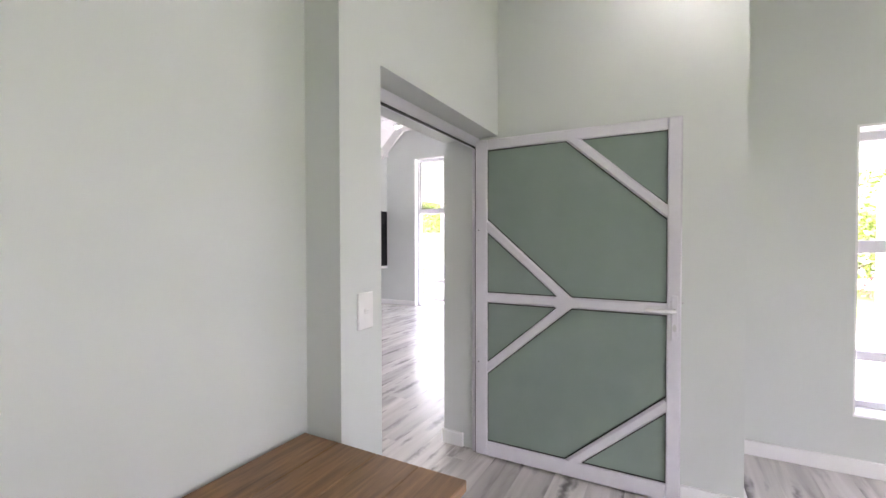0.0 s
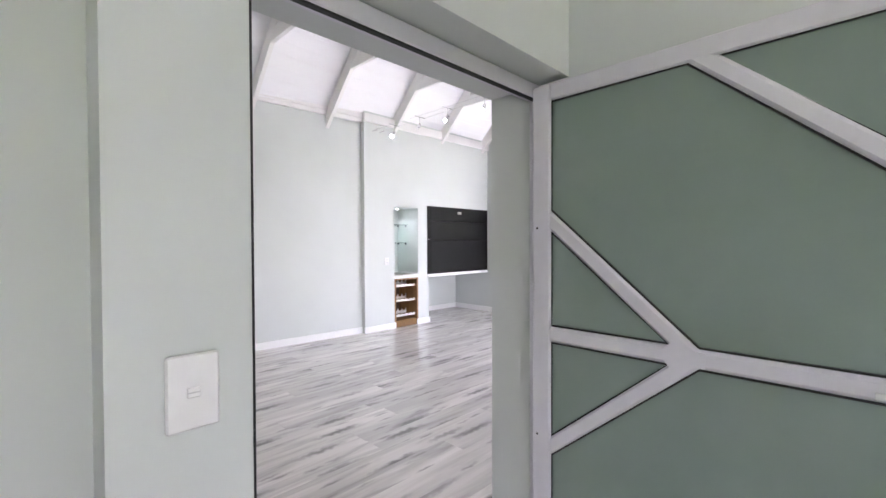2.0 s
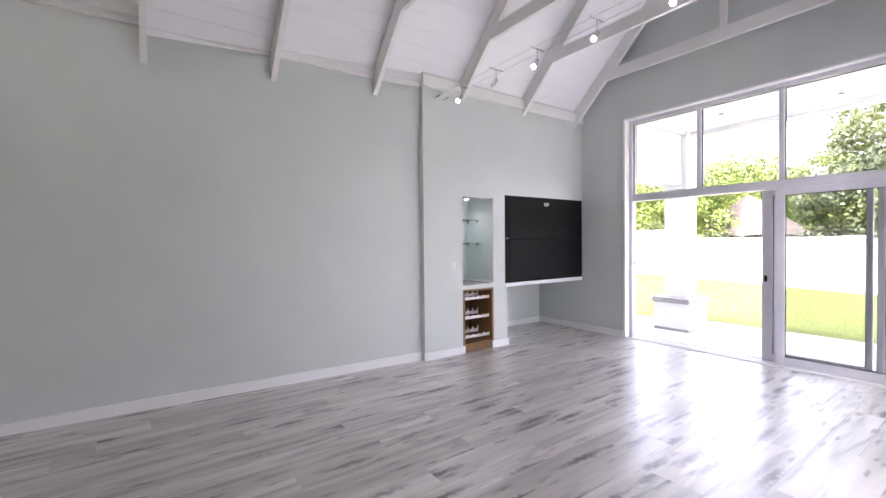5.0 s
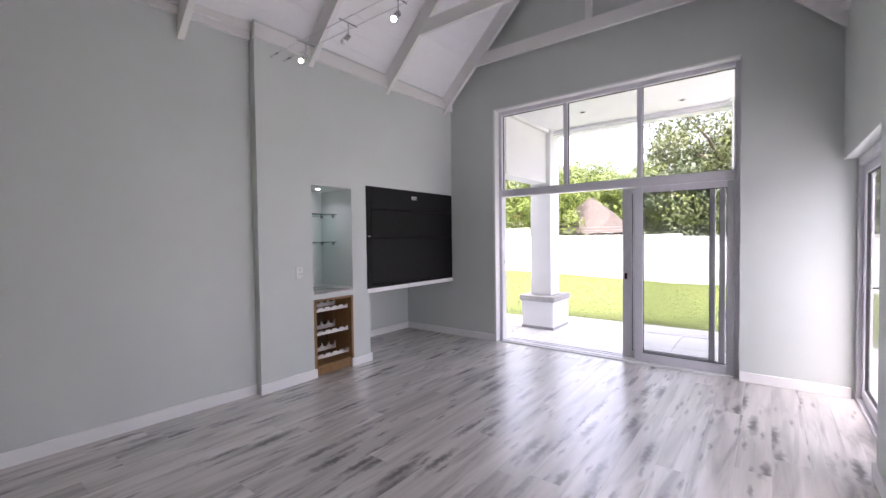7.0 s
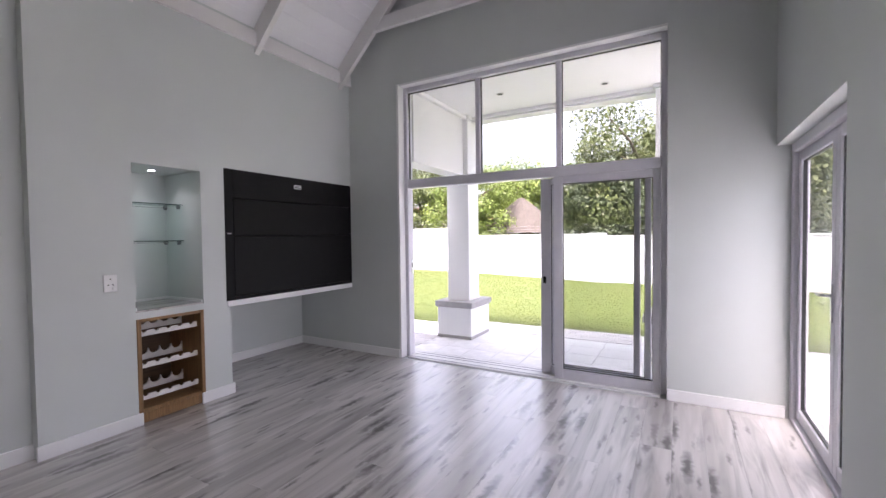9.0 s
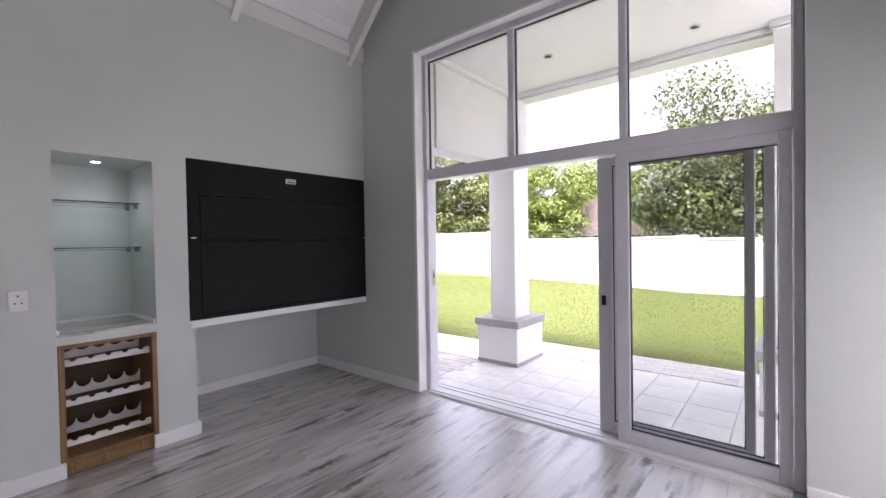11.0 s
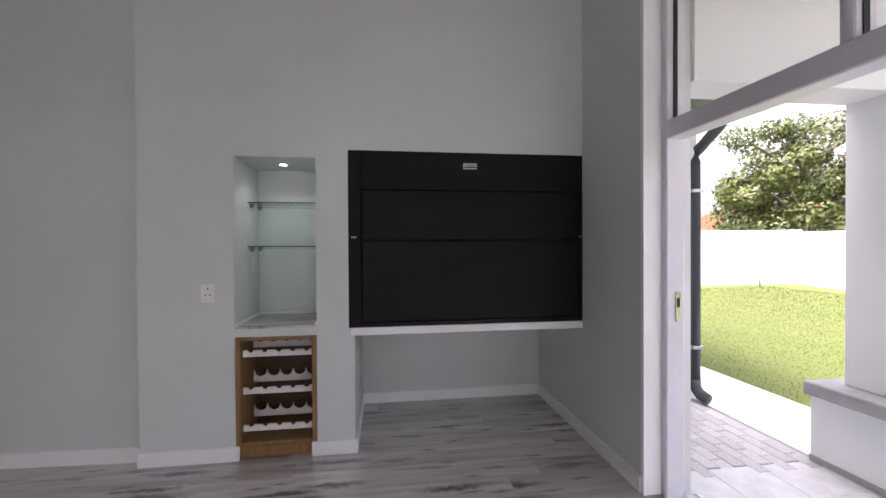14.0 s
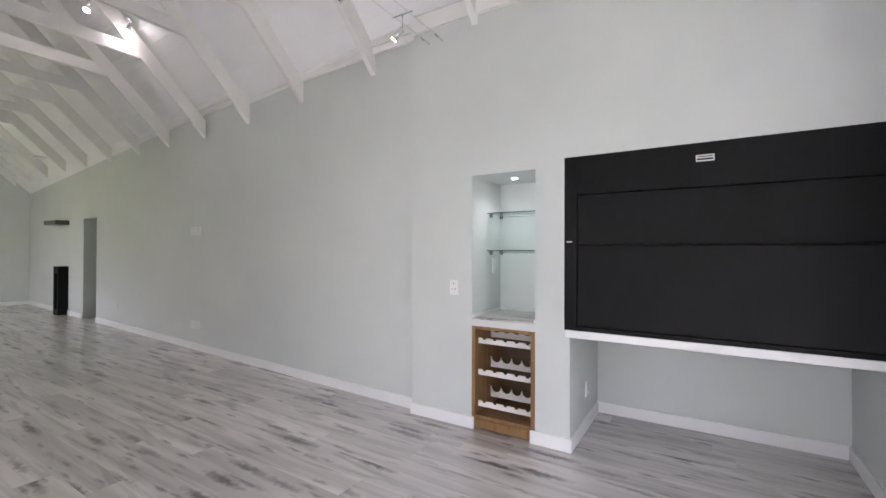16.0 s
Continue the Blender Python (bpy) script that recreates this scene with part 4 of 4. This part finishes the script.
def tree(x, y, height, spread, leaf, seed, label, number=3800, low=0.25, size=0.15):
    rng = random.Random(seed)
    root = thing("tree", label, "tree", (x, y, -0.16), "garden trees")
    bm = bmesh.new()
    lean = Vector((rng.uniform(-0.4, 0.4), rng.uniform(-0.3, 0.3), 0))
    add_tube(bm, [(0, 0, -0.1), lean * 0.4 + Vector((0, 0, height * 0.2)), lean + Vector((0, 0, height * 0.45)), lean * 1.3 + Vector((0, 0, height * 0.8))], height * 0.032, 8, height * 0.008)
    tips = []
    for i in range(11):
        a = rng.uniform(0, 2 * math.pi)
        z0 = height * rng.uniform(low * 0.6, 0.6)
        reach = spread * rng.uniform(0.45, 0.9)
        z1 = min(height * 0.93, z0 + height * rng.uniform(0.12, 0.4))
        base = lean * (z0 / height * 1.4)
        tip = Vector((math.cos(a) * reach, math.sin(a) * reach, z1))
        mid = (base + Vector((0, 0, z0)) + tip) / 2 + Vector((rng.uniform(-0.3, 0.3), rng.uniform(-0.3, 0.3), height * 0.05))
        add_tube(bm, [base + Vector((0, 0, z0)), mid, tip], height * 0.014, 6, height * 0.004)
        tips.append(tip)
    finish("trunk", bm, BARK, root, True)
    bm = bmesh.new()
    clumps = [(t, spread * rng.uniform(0.26, 0.42)) for t in tips]
    for _ in range(44):
        a, r = rng.uniform(0, 2 * math.pi), spread * math.sqrt(rng.uniform(0, 1)) * 0.85
        h = height * (low + (0.97 - low) * rng.uniform(0.0, 1.0) * (1 - 0.45 * (r / spread) ** 2))
        clumps.append((Vector((math.cos(a) * r, math.sin(a) * r, h)), spread * rng.uniform(0.16, 0.34)))
    for c, r in clumps:
        leaves(bm, rng, c, r, int(number * 1.45) // len(clumps), size * 0.78)
    finish("crown", bm, leaf, root)
    return root



tree(-3.6, 26.0, 7.2, 4.6, LEAF_A, 3, "large dense dark green garden tree", 60000, 0.08, 0.11)
tree(1.2, 27.5, 9.0, 4.2, LEAF_A, 4, "large dense dark green garden tree", 16000, 0.1, 0.17)
tree(-5.4, 24.0, 4.6, 2.3, LEAF_C, 5, "rounded blue-green garden tree", 14000, 0.08, 0.11)
tree(-2.2, 23.8, 4.2, 2.2, LEAF_C, 15, "rounded blue-green leafy tree", 11000, 0.08, 0.11)
tree(-11.6, 30.0, 6.8, 3.2, LEAF_B, 6, "light green spreading garden tree", 20000, 0.15, 0.1)
tree(-8.0, 31.0, 6.0, 3.0, LEAF_B, 16, "light green spreading garden tree", 18000, 0.15, 0.1)
tree(-12.9, 24.8, 6.2, 2.6, LEAF_B, 7, "yellow-green garden tree with open crown", 17000, 0.25, 0.09)
tree(-15.8, 27.0, 6.6, 2.9, LEAF_A, 17, "dark green leafy garden tree", 19000, 0.1, 0.12)
tree(-20.6, 26.0, 8.0, 3.4, LEAF_A, 8, "dark green leafy garden tree", 26000, 0.08, 0.13)
tree(-24.5, 27.5, 6.2, 2.6, LEAF_A, 9, "dark green leafy garden tree", 9000, 0.1, 0.15)
tree(9.5, 25.0, 6.0, 3.4, LEAF_B, 11, "light green leafy garden tree", 4000, 0.15, 0.16)
tree(-44.0, 31.0, 4.6, 3.0, LEAF_B, 12, "yellow-green distant leafy tree", 4000, 0.15, 0.16)
tree(-48.0, 26.0, 4.2, 3.0, LEAF_B, 18, "yellow-green distant leafy tree", 4000, 0.12, 0.16)
tree(5.4, 14.5, 2.4, 1.4, LEAF_D, 13, "garden shrub with pink blossom", 2500, 0.1, 0.1)
tree(4.0, 16.0, 3.4, 1.8, LEAF_B, 14, "leafy green garden shrub", 3500, 0.08, 0.1)
tree(7.5, 16.2, 3.0, 1.7, LEAF_B, 19, "leafy green garden shrub", 3500, 0.08, 0.1)

# hedge line behind the wall
bm = bmesh.new()
rng = random.Random(21)
for i in range(48):
    x = -40 + i * 1.15
    leaves(bm, rng, (x, 22.6 - 0.05 * x + rng.uniform(-0.4, 0.4), rng.uniform(0.5, 1.3)), rng.uniform(0.7, 1.15), 260, 0.12)
tagged(finish("hedge", bm, LEAF_C), "dense green hedge behind the boundary wall", "hedge", "", "stuff")


def palm(x, y, h, seed):
    rng = random.Random(seed)
    root = thing("palm", "young palm with arching green fronds", "palm", (x, y, -0.16))
    bm = bmesh.new()
    add_tube(bm, [(0, 0, -0.1), (0.05, 0, h * 0.5), (0, 0.05, h)], 0.12, 8, 0.09)
    finish("trunk", bm, BARK, root, True)
    bm = bmesh.new()
    for i in range(16):
        a = i * 2.4 + rng.uniform(-0.2, 0.2)
        out = Vector((math.cos(a), math.sin(a), 0))
        side = Vector((-out.y, out.x, 0))
        rise = rng.uniform(0.3, 1.2)
        for k in range(14):
            u = (k + 1) / 14 * 1.6
            p = Vector((0, 0, h)) + out * u + Vector((0, 0, rise * u - 0.62 * u * u))
            for s in (-1, 1):
                q = p + side * s * 0.42 * (1 - abs(u - 0.7) / 1.4) + out * 0.22 - Vector((0, 0, 0.1))
                bm.faces.new([bm.verts.new(p), bm.verts.new(p + out * 0.05), bm.verts.new(q)])
    finish("fronds", bm, LEAF_B, root)


palm(-11.3, 22.6, 1.5, 31)
palm(-10.2, 31.0, 5.3, 32)

# thatched shelter behind the wall
th = thing("thatched_shelter", "round weathered thatched shelter behind the wall", "shelter", (-10.4, 27.0, -0.16))
bm = bmesh.new()
rng = random.Random(5)
rings = []
for k in range(9):
    u = k / 8
    r = 2.3 * (1 - u) ** 0.9 + 0.12
    rings.append([bm.verts.new((math.cos(a) * r * rng.uniform(0.97, 1.03), math.sin(a) * r * rng.uniform(0.97, 1.03), 1.75 + 2.0 * u + rng.uniform(-0.03, 0.03))) for a in [2 * math.pi * i / 28 for i in range(28)]])
for a, b in zip(rings, rings[1:]):
    for i in range(28):
        bm.faces.new((a[i], a[(i + 1) % 28], b[(i + 1) % 28], b[i]))
bm.faces.new(rings[-1])
bm.faces.new(rings[0][::-1])
finish("roof", bm, THATCH, th)
tubes("post", BARK, [[(math.cos(a) * 1.8, math.sin(a) * 1.8, 0), (math.cos(a) * 1.8, math.sin(a) * 1.8, 2.0)] for a in (0.4, 1.7, 2.9, 4.1, 5.3)], 0.07, th)

# neighbouring houses with tiled roofs
hs = thing("neighbour_house", "distant plastered house with terracotta tiled roof", "house", (-37.0, 40.0, -0.16), "neighbouring houses")
boxes("walls", PLASTER, [((-6, -3, 0), (6, 3, 2.6))], hs)
bm = bmesh.new()
add_prism(bm, [(-3.6, 2.5), (0, 4.7), (3.6, 2.5), (3.6, 2.4), (-3.6, 2.4)], -6.5, 6.5, "x")
for i in range(18):
    u = i / 18
    for s in (-1, 1):
        y, z = s * 3.6 * (1 - u), 2.5 + 2.2 * u
        add_box(bm, (-6.5, y - 0.06, z), (6.5, y + 0.06, z + 0.07))
finish("roof", bm, ROOFTILE, hs)
# flat near-black boxes for the unlit rooms behind the windows
boxes("window", SHADEBLACK, [((x, -3.02, 0.9), (x + 1.2, -2.98, 2.0)) for x in (-4.5, -1, 2.5)], hs)

copy_thing(hs, pose(-22.5, 42.0, -0.16))

# ---- pieces: patio tiles, pavers, floor planks ----
def piece_mesh(name, sx, sy, sz, mat, bevel):
    bm = bmesh.new()
    add_box(bm, (0, 0, -sz), (sx, sy, 0), bevel)
    me = bpy.data.meshes.new(name)
    bm.to_mesh(me)
    bm.free()
    me.materials.append(mat)
    return me


patio = structure(new("patio"), "light grey tiled patio floor")
me = piece_mesh("tile", 0.381, 0.381, 0.012, TILE, 0.002)
for i in range(15):
    for j in range(5):
        t = new("tile", me)
        t.parent = patio
        t.location = (-5.62 + i * 0.385, 7.905 + j * 0.385, -0.102 + random.uniform(-0.0008, 0.0008))
for i in range(6):
    for j in range(2):
        t = new("tile", me)
        t.parent = patio
        t.location = (-7.93 + i * 0.385, 9.15 + j * 0.44, -0.102 + random.uniform(-0.0008, 0.0008))
        t.scale = (1, 1.14, 1)
me = piece_mesh("paver", 0.196, 0.096, 0.05, PAVER, 0.004)
path = structure(new("paving"), "grey brick pavers beside and along the patio")
spots = [(-6.83 + i * 0.2 + (0.1 if j % 2 else 0), 7.9 + j * 0.1) for i in range(6) for j in range(12)]
spots += [(-5.6 + i * 0.2 + (0.1 if j % 2 else 0), 9.85 + j * 0.1) for i in range(28) for j in range(6)]
for x, y in spots:
    t = new("paver", me)
    t.parent = path
    t.location = (x, y, -0.1 + random.uniform(-0.002, 0.002))

# mown grass blades on the lawn nearest the patio
bm = bmesh.new()
rng = random.Random(77)
for _ in range(120000):
    y = 10.05 + 10.0 * rng.random() ** 1.6
    x = rng.uniform(-16.5, 2.5)
    if y < 10.47 and x > -5.7:
        continue
    a, h = rng.uniform(0, 6.283), rng.uniform(0.006, 0.02) * (1 + (y - 10) * 0.05)
    w = 0.005 + (y - 10) * 0.001
    dx, dy = math.cos(a) * w, math.sin(a) * w
    lx, ly = rng.uniform(-0.03, 0.03), rng.uniform(-0.03, 0.03)
    bm.faces.new([bm.verts.new((x - dx, y - dy, -0.165)), bm.verts.new((x + dx, y + dy, -0.165)), bm.verts.new((x + lx, y + ly, -0.16 + h))])
tagged(finish("grass", bm, GRASS), "short mown green grass beside the patio", "grass", "", "stuff")

floor = structure(boxes("floor", STONE, [((-7.9, -8.5, -0.3), (XR + 0.41, 7.6, -0.0125)), ((-1.39, -2.5, -0.3), (3.1, 3.4, -0.0125))]), "grey oak laminate plank floor")
plank_cache = {}
PW, PL = 0.193, 1.84


def lay(x0, x1, y0, y1, seed):
    rng = random.Random(seed)
    x = x0
    while x < x1 - 0.01:
        w = min(PW, x1 - x)
        y = y0 - rng.uniform(0.05, PL - 0.2)
        while y < y1:
            a, b = max(y, y0), min(y + PL, y1)
            if b - a > 0.03:
                key = (round(w, 3), round(b - a, 2))
                if key not in plank_cache:
                    plank_cache[key] = piece_mesh("plank", w - 0.0006, b - a - 0.0006, 0.012, PLANK, 0.0006)
                p = new("plank", plank_cache[key])
                p.parent = floor
                p.location = (x, a, 0.0)
            y += PL
        x += PW


lay(-6.9, -1.39, -1.0, 7.6, 1)
lay(-1.39, 3.0, -0.9, 3.23, 2)
bm = bmesh.new()
rng = random.Random(9)
x = -6.9
while x < 3.0:
    y = -8.2 - rng.uniform(0, 1.5)
    top = -1.002 if x < -1.4 else -0.902
    while y < top:
        a, b = max(y, -8.2 if x < -1.6 else -2.4), min(y + PL, top)
        if b - a > 0.03:
            add_box(bm, (x, a, -0.012), (x + PW - 0.0012, b - 0.0012, 0))
        y += PL
    x += PW
far = finish("plank_field", bm, PLANK, floor)
tagged(far, "grey laminate planks of the far floor", "", "", "stuff")
